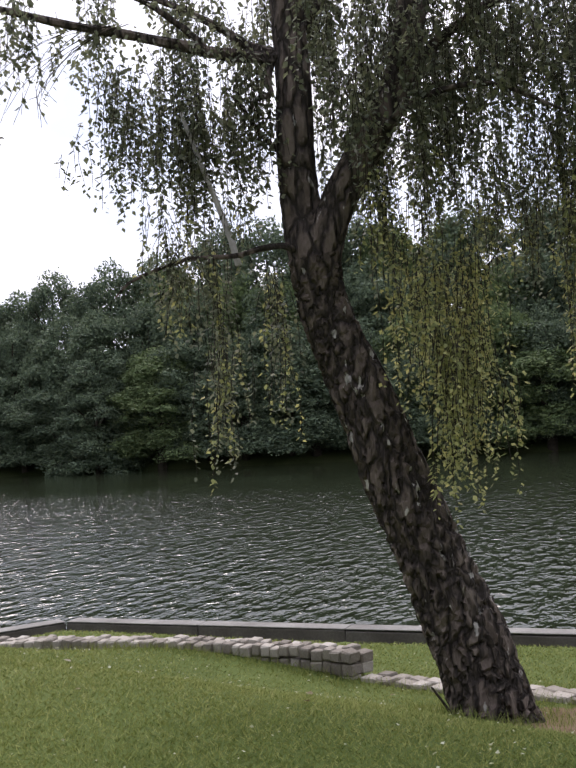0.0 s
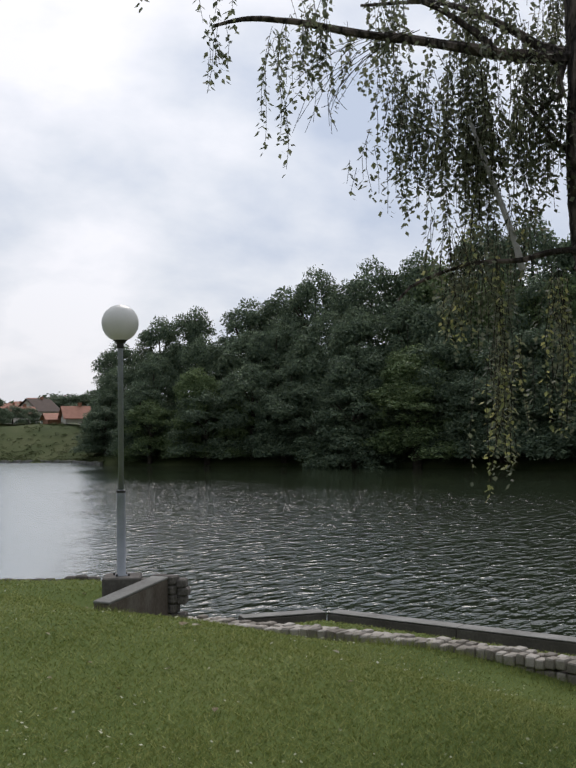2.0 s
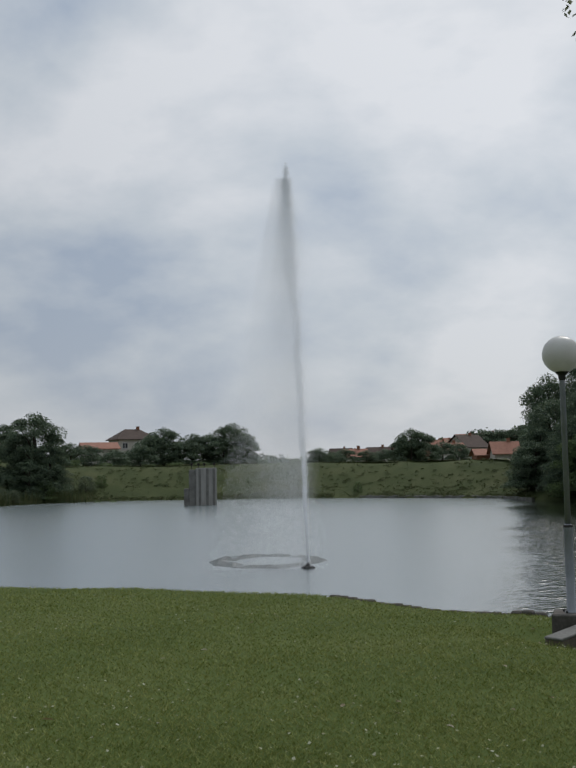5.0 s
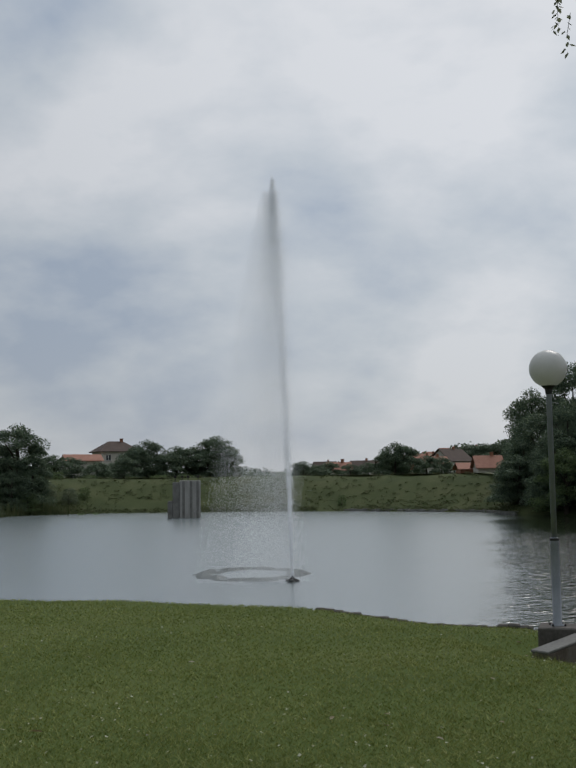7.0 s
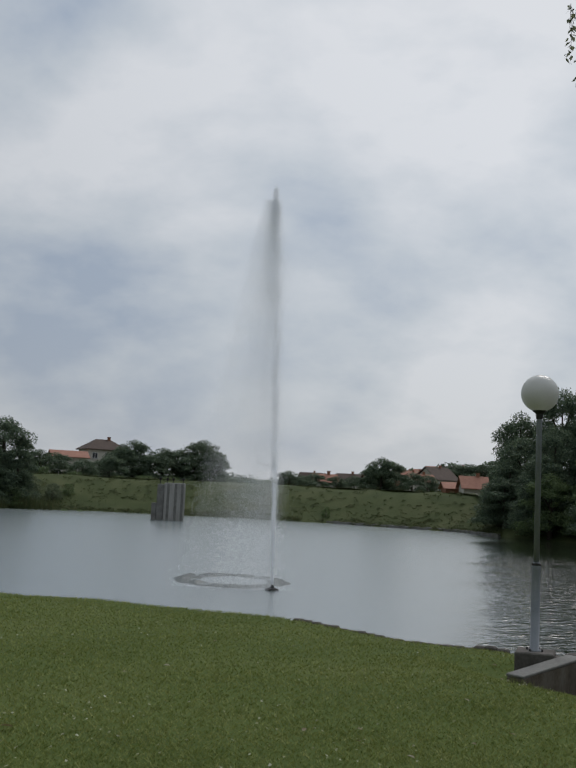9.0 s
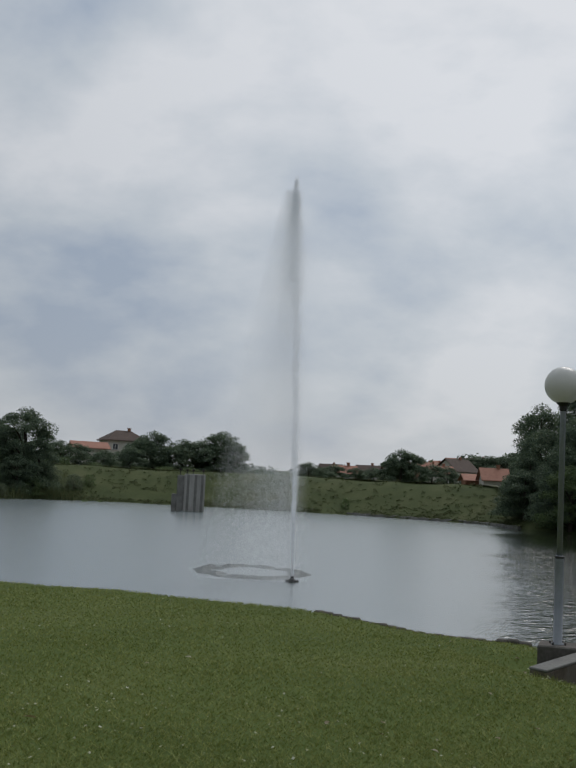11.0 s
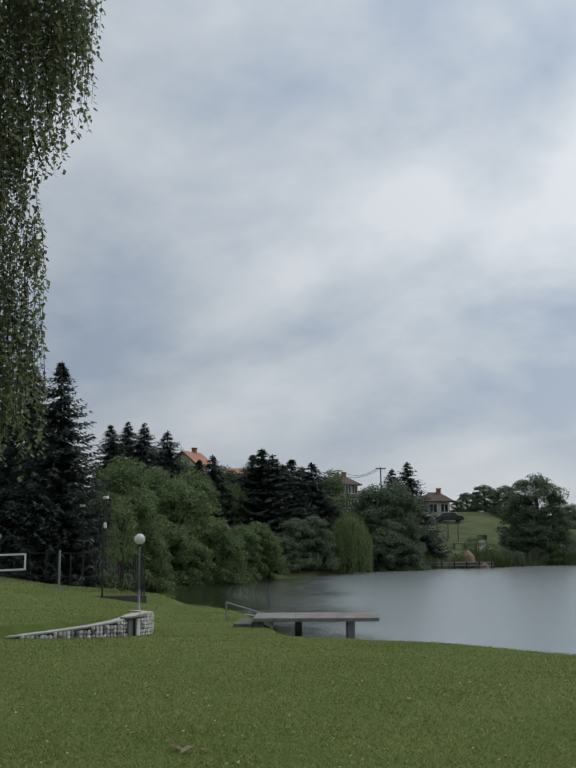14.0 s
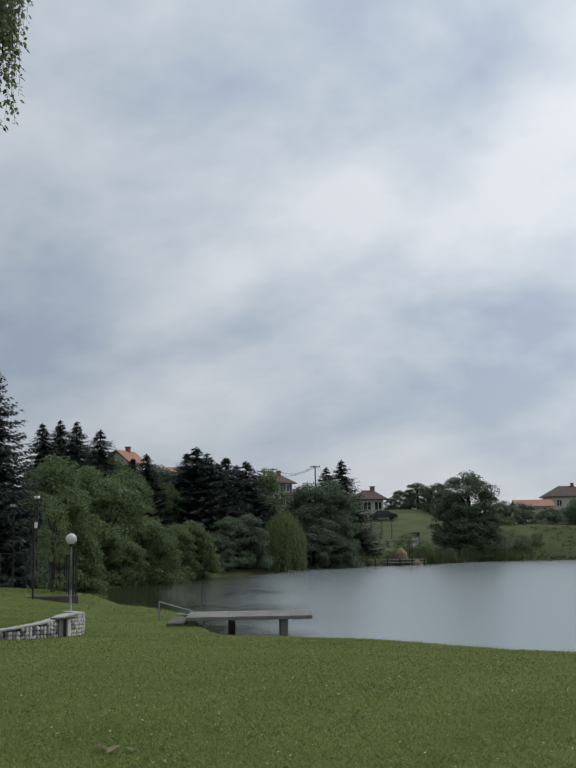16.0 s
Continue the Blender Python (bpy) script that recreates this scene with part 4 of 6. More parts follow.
for u0, u1, t0, t1, b0, b1, w0, w1, count in [
        (-0.50, 0.08, 9.6, 11.0, 7.9, 8.9, 11.4, 12.8, 34), (-0.9, 0.12, 10.2, 11.5, 8.6, 9.6, 11.4, 12.8, 50), (-1.8, -0.45, 9.4, 10.8, 7.4, 8.4, 11.2, 12.8, 85), (-1.9, -0.60, 8.2, 9.0, 6.2, 7.2, 11.2, 12.8, 95),
        (-0.85, -0.42, 7.0, 7.5, 5.9, 6.4, 11.4, 12.6, 26), (-1.8, -0.48, 6.0, 6.8, 4.4, 5.1, 11.4, 12.8, 90), (-1.4, -0.48, 5.5, 6.0, 4.3, 4.8, 11.6, 12.6, 44), (-3.6, -1.8, 6.5, 11.0, 4.4, 8.0, 11.0, 13.6, 120), (-6.5, -3.6, 6.5, 12.0, 4.4, 8.0, 11.0, 14, 90)]:
    for k in range(max(3, int(count * 0.44))):
        u, top, low, w = rng.uniform(u0, u1) - 0.08, rng.uniform(t0, t1), rng.uniform(b0, b1), rng.uniform(w0, w1)
        wide = rng.uniform(0.06, 0.24)
        for j in range(rng.randint(5, 9)):
            birch_strand(lv, tw, b2(u + rng.uniform(-1.4, 1.4) * wide, top + rng.uniform(-0.25, 0.15), w + rng.gauss(0, 0.12)), max(0.3, (top - low) * rng.uniform(0.3, 1.0)), rng, 0.074, gap=0.042)
quads_mesh("leaves", lv, 4, M["birchleaf2"], birch2, "small dark green birch leaves", kind="stuff")
twig_mesh("twig_web", tw, 0.003, M["twig"], birch2)


def leaf_cloud(n, size, rs, clumps, flat=0.75):
    """n leaf faces on the skins of clumps (x, y, z, rx, rz): ragged and uneven."""
    c = np.array(clumps, float)
    weight = c[:, 3] ** 2
    pick = rs.choice(len(c), n, p=weight / weight.sum())
    d = rs.normal(size=(n, 3))
    d /= np.linalg.norm(d, axis=1, keepdims=True)
    d[:, 2] = np.where(d[:, 2] < -0.5, -d[:, 2], d[:, 2])
    r = 1 - 0.6 * rs.random(n) ** 2.0 + rs.normal(0, 0.10, n)
    p = c[pick, :3] + d * r[:, None] * np.stack([c[pick, 3], c[pick, 3], c[pick, 4]], 1)
    nrm = d * 0.7 + rs.normal(0, 0.55, (n, 3))
    nrm[:, 2] += 0.12
    nrm /= np.linalg.norm(nrm, axis=1, keepdims=True)
    a = np.cross(nrm, rs.normal(size=(n, 3)))
    a /= np.linalg.norm(a, axis=1, keepdims=True)
    b = np.cross(nrm, a)
    s = (size * rs.uniform(0.5, 1.25, n))[:, None]
    return np.stack([p - a * s, p + b * s * flat * 0.7, p + a * s, p - b * s * flat * 0.7], 1).reshape(-1, 3)


def broad_tree(seed, mat, label, height=10.0, spread=3.6, n=5200, size=0.2, low=0.08, cat="tree", name="broadleaf_tree", group=""):
    """A broadleaf tree: tapered trunk, limbs, and a ragged crown of many small leaves."""
    rs, rg = np.random.RandomState(seed), random.Random(seed)
    tree = thing(name, pose(0, 0, 0), label, cat, group)
    bm = bmesh.new()
    tube(bm, [(0, 0, -0.3), (0.05, 0.02, height * 0.25), (-0.05, 0.1, height * 0.55), (0, 0, height * 0.85)], [0.028 * height, 0.022 * height, 0.014 * height, 0.004 * height], 8)
    part("trunk", bm, M["trunk"], tree)
    clumps = []
    for k in range(84):
        h = rg.uniform(low, 0.95)
        reach = spread * (0.35 + 0.75 * math.sin(math.pi * min(1, 0.18 + 0.75 * h)) ** 1.2) * rg.uniform(0.45, 0.95)
        a = rg.uniform(0, 2 * math.pi)
        r = spread * rg.uniform(0.13, 0.30)
        clumps.append((reach * 0.75 * math.cos(a), reach * 0.75 * math.sin(a), height * h * 0.93, r, r * rg.uniform(0.8, 1.05)))
        if k % 11 == 0:
            bm = bmesh.new()
            e = clumps[-1]
            tube(bm, [(0, 0, height * h * 0.6), (e[0] * 0.5, e[1] * 0.5, height * h * 0.8), (e[0], e[1], e[2])], [0.011 * height, 0.007 * height, 0.003 * height], 5)
            part("limb", bm, M["trunk"], tree)
    clumps.append((0, 0, height * 0.9, spread * 0.3, height * 0.11))
    for k in range(8):
        a = rg.uniform(0, 6.28)
        clumps.append((spread * 0.75 * math.cos(a), spread * 0.75 * math.sin(a), height * rg.uniform(0.06, 0.2), spread * 0.3, height * 0.09))
    quads_mesh("crown", leaf_cloud(n, size, rs, clumps), 4, M[mat], tree, kind="stuff")
    return tree


def spruce(seed, label, height=10.0, spread=3.5, n_whorls=36, group=""):
    """A spruce: straight trunk and drooping whorls of needle sprays."""
    rs, rg = np.random.RandomState(seed), random.Random(seed)
    tree = thing("spruce_tree", pose(0, 0, 0), label, "conifer", group)
    bm = bmesh.new()
    tube(bm, [(0, 0, -0.3), (0, 0, height * 0.5), (0, 0, height)], [0.02 * height, 0.012 * height, 0.002 * height], 7)
    part("trunk", bm, M["trunk"], tree)
    v = []
    for w in range(n_whorls * 24):
        h = 0.03 + 0.96 * (1 - (1 - rg.random()) ** 0.62 if rg.random() < 0.5 else rg.random())
        le = (spread * (1 - h) ** 0.72 * min(1, (1 - h) * 11) + 0.06) * rg.uniform(0.62, 1.04)
        a = rg.uniform(0, 2 * math.pi)
        steps = max(3, int(le / 0.16))
        for s in range(steps):
            t = (s + 0.7) / steps
            q = np.array([math.cos(a) * le * t, math.sin(a) * le * t, height * h - le * (0.42 * t - 0.34 * t * t * t)])
            for m in range(4):
                wd = rg.uniform(0.18, 0.36) * (1.2 - 0.5 * t) * (0.68 + 0.36 * (1 - h))
                b = a + rg.uniform(-1.3, 1.3)
                dirn = np.array([math.cos(b), math.sin(b), rg.uniform(-0.75, 0.2)])
                side = np.array([-math.sin(b), math.cos(b), rg.uniform(-0.5, 0.5)]) * 0.26
                v.extend((q - side * wd, q + dirn * wd * 0.6 - side * wd * 0.6, q + dirn * wd * 1.25, q + side * wd))
    quads_mesh("needles", v, 4, M["needle"], tree, kind="stuff")
    return tree


def plant(src, x, y, height, ref=10.0, wide=1.0, rz=0.0, z=None, label="", sink=0.1):
    """Copies a tree to a place on the ground, with its own height and width."""
    o = copy_thing(src, pose(x, y, (gz(x, y) if z is None else z) - sink, 0, 0, rz))
    k = height / ref
    o.scale = (k * wide, k * wide, k)
    if label:
        tagged(o, label)
    return o


rng = random.Random(21)
DARK = "dense dark green broadleaf tree in the lakeside wood"
woods = [broad_tree(40 + k, mat, DARK, n=24000, size=0.12, group="trees of the wood") for k, mat in enumerate(("leaf1", "leaf1", "leaf2", "leaf1"))]
used = set()


def place_or_copy(src, x, y, h, wide=1.0, rz=0.0, label="", z=None, ref=10.0):
    """The first planting moves the built tree itself; later ones copy it."""
    if src.name in used:
        return plant(src, x, y, h, ref, wide, rz, z, label)
    used.add(src.name)
    src.matrix_basis = pose(x, y, (gz(x, y) if z is None else z) - 0.1, 0, 0, rz)
    src.scale = (h / ref * wide, h / ref * wide, h / ref)
    if label:
        tagged(src, label)
    return src


# skyline of the wood: bearing, rise of the tops over the eye per metre of distance
SKY_AZ = [11.5, 12.5, 16.5, 20, 22.5, 25, 28, 31, 33, 37, 45, 52, 60]
SKY_UP = [0.040, 0.075, 0.120, 0.128, 0.140, 0.157, 0.160, 0.175, 0.190, 0.198, 0.200, 0.200, 0.195]


def wood_shore(az):
    """Distance of the wood's shoreline at a bearing."""
    dist = np.arange(50, 140, 0.5)
    dry = shore_distance(dist * math.sin(radians(az)), dist * math.cos(radians(az))) > 0
    return float(dist[np.argmax(dry)])


az = 12.9
while az < 60:
    d0 = wood_shore(az) if az > 13.5 else 107
    for row, (back, part_up) in enumerate(((0.6, 0.30), (1.8, 0.50), (5.5, 0.76), (12, 1.0))):
        a = az + rng.uniform(-0.8, 0.8)
        a = max(a, 12.6 + 0.25 * row)
        dist = d0 + back + rng.uniform(-1, 1.5)
        x, y = polar(a, dist)
        base = gz(x, y)
        top = 3.5 + np.interp(a, SKY_AZ, SKY_UP) * dist * part_up * rng.uniform(0.92, 1.03)
        h = max(3.2, top - base)
        place_or_copy(rng.choice(woods), x, y, h, rng.uniform(0.85, 1.15) * (1.7 if row == 0 else 1.25 if row == 1 else 1.1) * (9 / max(h, 8)) ** 0.35, rng.uniform(0, 360))
    az += 2.35

# ---------------------------------------------------------------- lake: intake tower and fountain
tower = thing("intake_tower", pose(-10.75, 104.6, -1.0, 0, 0, 5), "weathered concrete water intake tower standing in the lake", "tower")
bm = bmesh.new()
box(bm, -0.35, 1.75, -1.2, 1.2, 0, 4.75, 0.04)
part("shaft", bm, M["paleconcrete"], tower)
bm = bmesh.new()
for x in (0.05, 0.8, 1.45):
    box(bm, x - 0.13, x + 0.13, -1.24, -1.19, 0.6, 4.7, 0.01)
part("guide_rib", bm, M["concrete"], tower, "darker guide ribs down the face")
bm = bmesh.new()
box(bm, -1.05, -0.36, -1.15, 1.2, 0, 4.60, 0.04)
part("side_shaft", bm, M["concrete"], tower, "darker side shaft")
bm = bmesh.new()
box(bm, -1.55, -1.06, -1.1, 0.6, 0, 2.7, 0.04)
part("step", bm, M["concrete"], tower)
for x in (-0.8, -0.1, 0.5, 1.5):
    bm = bmesh.new()
    tube(bm, [(x, 0, 4.6), (x, 0, 5.2)], [0.04, 0.04], 6)
    box(bm, x - 0.13, x + 0.13, -0.13, 0.13, 5.05, 5.25, 0.03)
    part("valve_stand", bm, M["darksteel"], tower)

fountain = thing("fountain", pose(0.07, 36.7, 0), "tall lake fountain with a white jet and drifting spray", "fountain")
bm = bmesh.new()
lathe(bm, [(0.10, -0.15), (0.24, -0.1), (0.26, 0.0), (0.22, 0.06), (0.09, 0.09), (0.06, 0.16), (0.03, 0.2)], 20)
part("nozzle_float", bm, M["rubber"], fountain, "dark floating nozzle")
rs = np.random.RandomState(3)
JET = 14.5


def drops(n, cx, spread, z, length, width):
    """Small elongated drops as thin four-sided slivers."""
    p = np.stack([cx + rs.normal(0, 1, n) * spread, rs.normal(0, 1, n) * spread, z], 1)
    l = (length * rs.uniform(0.4, 1.4, n))[:, None]
    w = (width * rs.uniform(0.5, 1.4, n))[:, None]
    a = rs.uniform(0, math.pi, n)
    side = np.stack([np.cos(a), np.sin(a), np.zeros(n)], 1) * w
    up = np.stack([rs.normal(0, 0.06, n), rs.normal(0, 0.06, n), np.ones(n)], 1) * l
    return np.stack([p - up, p + side, p + up, p - side], 1).reshape(-1, 3)


def lean(z):
    return -0.02 * z - 0.0013 * z ** 2


def girth(z):
    t = z / JET
    return (0.022 + 0.075 * np.minimum(t / 0.35, 1) + 0.11 * np.clip((t - 0.55) / 0.3, 0, 1)) * np.clip((1.03 - t) / 0.16, 0.06, 1)


z = rs.random(64000) ** 0.95 * JET
# the column breaks into pulses and thins out as it climbs
pulse = 0.5 + 0.5 * np.sin(z * 4.1 + 2.3 * np.sin(z * 1.7) + rs.normal(0, 0.5, len(z)))
z = z[rs.random(len(z)) < (0.34 + 0.16 * pulse) * (1 - 0.72 * np.minimum(z / (0.75 * JET), 1))]
sway = lean(z) + 0.03 * np.sin(z * 2.3) * z / JET
quads_mesh("jet", drops(len(z), sway, girth(z) * 0.8, z, 0.045, 0.0042), 4, M["spray"], fountain, "white water jet", kind="stuff")
# the head of the jet opens like a plume and falls away on both sides
k = rs.random(30000)
z = JET * 1.0 - 4.2 * k ** 0.9 + rs.normal(0, 0.10, len(k))
flare = 0.03 + 0.42 * np.clip(k / 0.7, 0, 1)
quads_mesh("falling_veil", drops(len(k), lean(z) - 0.18 * k + rs.normal(0, 1, len(k)) * flare * 0.62, 0.03 + 0.12 * k, z, 0.014, 0.0027), 4, M["spray"], fountain, "water falling away from the tip", kind="stuff")
z = rs.random(430000) ** 1.1 * JET * 0.97
fall = np.clip((JET - z) / JET, 0, 1)
drift = np.minimum(np.abs(rs.normal(0, 1, len(z))), 2.0) * (0.12 + 1.45 * fall ** 0.8)
quads_mesh("spray", drops(len(z), lean(z) + 0.10 - drift, 0.06 + 0.22 * fall, z, 0.011, 0.0023), 4, M["spray"], fountain, "fine drifting spray", kind="stuff")
# where the spray falls back it roughens a ring of water
bm = bmesh.new()
bmesh.ops.create_grid(bm, x_segments=110, y_segments=90, size=1)
bmesh.ops.scale(bm, vec=(2.6, 3.5, 1), verts=bm.verts)
for v in list(bm.verts):
    r = math.hypot(v.co.x / 2.6, v.co.y / 3.5)
    if r > 1.0:
        bm.verts.remove(v)
        continue
    ring = math.exp(-((r - 0.70) / 0.20) ** 2) * (0.95 - 0.35 * v.co.x / 2.5)
    v.co.z = -0.022 + 0.115 * ring * (0.5 + 0.9 * noise.noise(v.co * 1.7) + 0.4 * noise.noise(v.co * 5)) * min(1, (1 - r) * 5)
part("splash_ring", bm, M["splash"], fountain, "ruffled ring of falling water", smooth=True, at=pose(-1.5, 3.2, 0))

# ---------------------------------------------------------------- landing stage
stage = thing("landing_stage", pose(-16.95, 33.4, 0, 0, 0, 26.5), "worn concrete landing stage on pillars over the water", "jetty")
for k in range(6):
    bm = bmesh.new()
    box(bm, -2.28 + 0.727 * k + 0.002, -2.28 + 0.727 * (k + 1) - 0.002, -1.3, 1.3, 0.62, 0.745 + 0.002 * (k % 2), 0.008)
    part("deck_slab", bm, M["concrete"], stage)
for x, y in ((1.12, -1.0), (-2.05, -1.0), (1.12, 1.0), (-0.75, 1.0)):
    bm = bmesh.new()
    box(bm, x - 0.13, x + 0.13, y - 0.13, y + 0.13, -1.2, 0.62, 0.01)
    part("pillar", bm, M["concrete"], stage)
bm = bmesh.new()
box(bm, -2.95, -2.32, -1.25, 1.2, -1.0, 0.56, 0.02)
part("abutment", bm, M["darkconcrete"], stage, "dark abutment in the bank")
bm = bmesh.new()
tube(bm, [(-1.62, -1.15, -0.6), (-1.62, -1.15, 0.618)], [0.035, 0.035], 8)
part("stake", bm, M["galv"], stage, "pale steel stake")

rail = thing("handrail", pose(-20.95, 33.6, 0, 0, 0, 27), "pale steel handrail sloping down beside the landing stage", "handrail")
bm = bmesh.new()
tube(bm, [(0, 0, 0.3), (0, 0, 1.08)], [0.035, 0.035], 8)
part("post", bm, M["galv"], rail)
bm = bmesh.new()
tube(bm, [(0, 0, 1.08), (1.25, -0.25, 0.73)], [0.028, 0.028], 8)
part("bar", bm, M["galv"], rail)
bm = bmesh.new()
tube(bm, [(1.25, -0.25, 0.60), (1.25, -0.25, 0.75)], [0.028, 0.028], 8)
part("foot_post", bm, M["galv"], rail)

quay_w = thing("quay_kerb", pose(0, 0, 0), "thin concrete kerb along the western shore", "kerb")
for k in range(9):
    t0, t1 = k / 9, (k + 1) / 9
    a = Vector((-21.5, 37.1, 0)) * (1 - t0) + Vector((-31.0, 43.0, 0)) * t0
    bm = bmesh.new()
    box(bm, 0.01, 1.23, -0.12, 0.12, -0.5, 0.32, 0.015)
    part("kerbstone", bm, M["concrete"], quay_w, at=pose(a.x, a.y, 0, 0, 0, math.degrees(math.atan2(5.9, -9.5))))

# ---------------------------------------------------------------- western stone wall, court and lamps
wwall = thing("mosaic_stone_wall", pose(0, 0, 0), "retaining wall of white and black rubble with a pale coping", "stone wall")
wl = bezier([(*p, 0) for p in WEST_WALL], 90)
wspan = np.r_[0, np.cumsum(np.linalg.norm(np.diff(wl, axis=0), axis=1))]
M["rubble"] = material("white_rubble", [(0.05, 0.05, 0.045), (0.35, 0.34, 0.32), (0.6, 0.59, 0.56)], 0.9, 6, 40, 0.4, by="object", spec=0.2)
RUB = []
for k in range(5):
    bm = bmesh.new()
    bmesh.ops.create_icosphere(bm, subdivisions=1, radius=0.082)
    for v in bm.verts:
        v.co = Vector((v.co.x * rng.uniform(0.7, 0.95), v.co.y * 0.5, v.co.z * rng.uniform(0.8, 1.25)))
    me = bpy.data.meshes.new("rubble")
    bm.to_mesh(me)
    bm.free()
    me.materials.append(M["rubble"])
    RUB.append(me)


def west_top(s):
    t = s / wspan[-1]
    return float(np.interp(t, [0, 0.13, 0.36, 0.62, 1.0], [0.95, 1.05, 1.28, 1.05, 0.75]))


nseg = 26
core, cope = bmesh.new(), bmesh.new()
for mesh, y0, y1, lo, hi in ((core, 0.03, 0.30, None, -0.03), (cope, -0.035, 0.34, -0.03, 0.012)):
    rows = []
    for k in range(nseg + 1):
        s = wspan[-1] * k / nseg
        p = [float(np.interp(s, wspan, wl[:, c])) for c in range(2)]
        q = [float(np.interp(min(s + 0.2, wspan[-1]), wspan, wl[:, c])) - float(np.interp(max(s - 0.2, 0), wspan, wl[:, c])) for c in range(2)]
        le = math.hypot(*q)
        nx, ny = -q[1] / le, q[0] / le
        top = west_top(s)
        za, zb = (0.1 if lo is None else top + lo), top + hi
        rows.append([mesh.verts.new((p[0] + nx * yy, p[1] + ny * yy, zz)) for yy, zz in ((y0, za), (y0, zb), (y1, zb), (y1, za))])
    for a, b in zip(rows, rows[1:]):
        for k in range(4):
            mesh.faces.new((a[k], b[k], b[(k + 1) % 4], a[(k + 1) % 4]))
    mesh.faces.new(rows[0][::-1])
    mesh.faces.new(rows[-1])
part("core", core, M["darkconcrete"], wwall)
part("coping", cope, M["paleconcrete"], wwall, "pale coping")
s = 0.05
count = 0
more = bmesh.new()
while s < wspan[-1]:
    x, y = (float(np.interp(s, wspan, wl[:, c])) for c in range(2))
    x2, y2 = (float(np.interp(min(s + 0.1, wspan[-1]), wspan, wl[:, c])) for c in range(2))
    ang = math.atan2(y2 - y, x2 - x)
    z = gz(x + 0.4 * math.sin(ang), y - 0.4 * math.cos(ang)) + 0.02
    while z < west_top(s) - 0.05:
        m = pose(x + 0.012 * math.sin(ang), y - 0.012 * math.cos(ang), z, 0, rng.uniform(-60, 60), math.degrees(ang) + rng.uniform(-8, 8))
        if count < 290:
            o = new("stone", rng.choice(RUB))
            o.parent = wwall
            o.matrix_basis = m
        else:
            bmesh.ops.create_icosphere(more, subdivisions=1, radius=0.07, matrix=m @ Matrix.Diagonal((1.0, 0.5, rng.uniform(0.8, 1.3), 1)))
        z += rng.uniform(0.10, 0.13)
        count += 1
    s += rng.uniform(0.115, 0.145)
tagged(part("rubble_facing", more, M["rubble"], wwall), kind="stuff")
wcab = thing("meter_cabinet", pose(-18.72, 24.75, 0.36, 0, 0, 75), "small pale cabinet with a dark gap set into the wall", "cabinet")
bm = bmesh.new()
box(bm, -0.24, -0.08, -0.12, 0.1, 0, 0.84, 0.01)
part("side_panel", bm, M["concrete"], wcab)
bm = bmesh.new()
box(bm, 0.08, 0.20, -0.12, 0.1, 0, 0.84, 0.01)
part("door", bm, M["white"], wcab, "white door")
bm = bmesh.new()
box(bm, -0.36, 0.32, -0.16, 0.14, 0.84, 0.89, 0.01)
part("lid", bm, M["darkconcrete"], wcab, "dark lid slab")
bm = bmesh.new()
box(bm, -0.08, 0.08, -0.05, 0.1, 0, 0.84, 0.0)
part("recess", bm, M["darksteel"], wcab, "dark recess")

lamp_b = park_lamp(pose(-25.6, 34.4, 0.46), "distant park lamp with a white globe above the stone wall")
lx, ly = polar(-44.1, 60)
lamp_c = park_lamp(pose(lx, ly, gz(lx, ly)), "far park lamp with a white globe beside the court")
lamp_c.location.z = 0.62

# dark low wall below the court
bm = bmesh.new()
box(bm, -1.5, 0.9, -0.12, 0.12, -0.4, 0.40, 0.02)
tagged(part("low_wall", bm, M["darkconcrete"], at=pose(-28.2, 37.0, 0.62, 0, 0, 28)), "dark stained low concrete wall below the court", "wall")
fence = thing("court_fence", pose(0, 0, 0), "tall thin steel mesh fence round the sports court", "fence")
FENCE = [(-27.5, 37.35), (-30.3, 40.3), (-34.0, 43.2), (-38.5, 43.4), (-44.0, 42.0)]
for (ax, ay), (bx, by) in zip(FENCE, FENCE[1:]):
    n = max(2, round(math.hypot(bx - ax, by - ay) / 0.9))
    for k in range(n + 1):
        x, y = ax + (bx - ax) * k / n, ay + (by - ay) * k / n
        bm = bmesh.new()
        tube(bm, [(x, y, gz(x, y) - 0.2), (x, y, 2.75)], [0.03, 0.03], 6)
        part("post", bm, M["darksteel"], fence)
    for zz in (1.5, 2.72):
        bm = bmesh.new()
        tube(bm, [(ax, ay, zz), (bx, by, zz)], [0.022, 0.022], 5)
        part("rail", bm, M["darksteel"], fence)
    bm = bmesh.new()
    k = 0
    while k * 0.22 < math.hypot(bx - ax, by - ay):
        t = k * 0.22 / math.hypot(bx - ax, by - ay)
        x, y = ax + (bx - ax) * t, ay + (by - ay) * t
        tube(bm, [(x, y, max(gz(x, y) - 0.1, 0.95)), (x, y, 2.72)], [0.006, 0.006], 3, cap=False)
        k += 1
    tagged(part("wire_mesh", bm, M["darksteel"], fence), kind="stuff")
post = thing("hoop_post", pose(-28.9, 36.2, 1.0), "dark steel post with a small white backboard", "basketball post")
bm = bmesh.new()
tube(bm, [(0, 0, -0.6), (0, 0, 2.2), (0.02, 0, 3.7)], [0.05, 0.04, 0.03], 10)
part("pole", bm, M["darksteel"], post)
bm = bmesh.new()
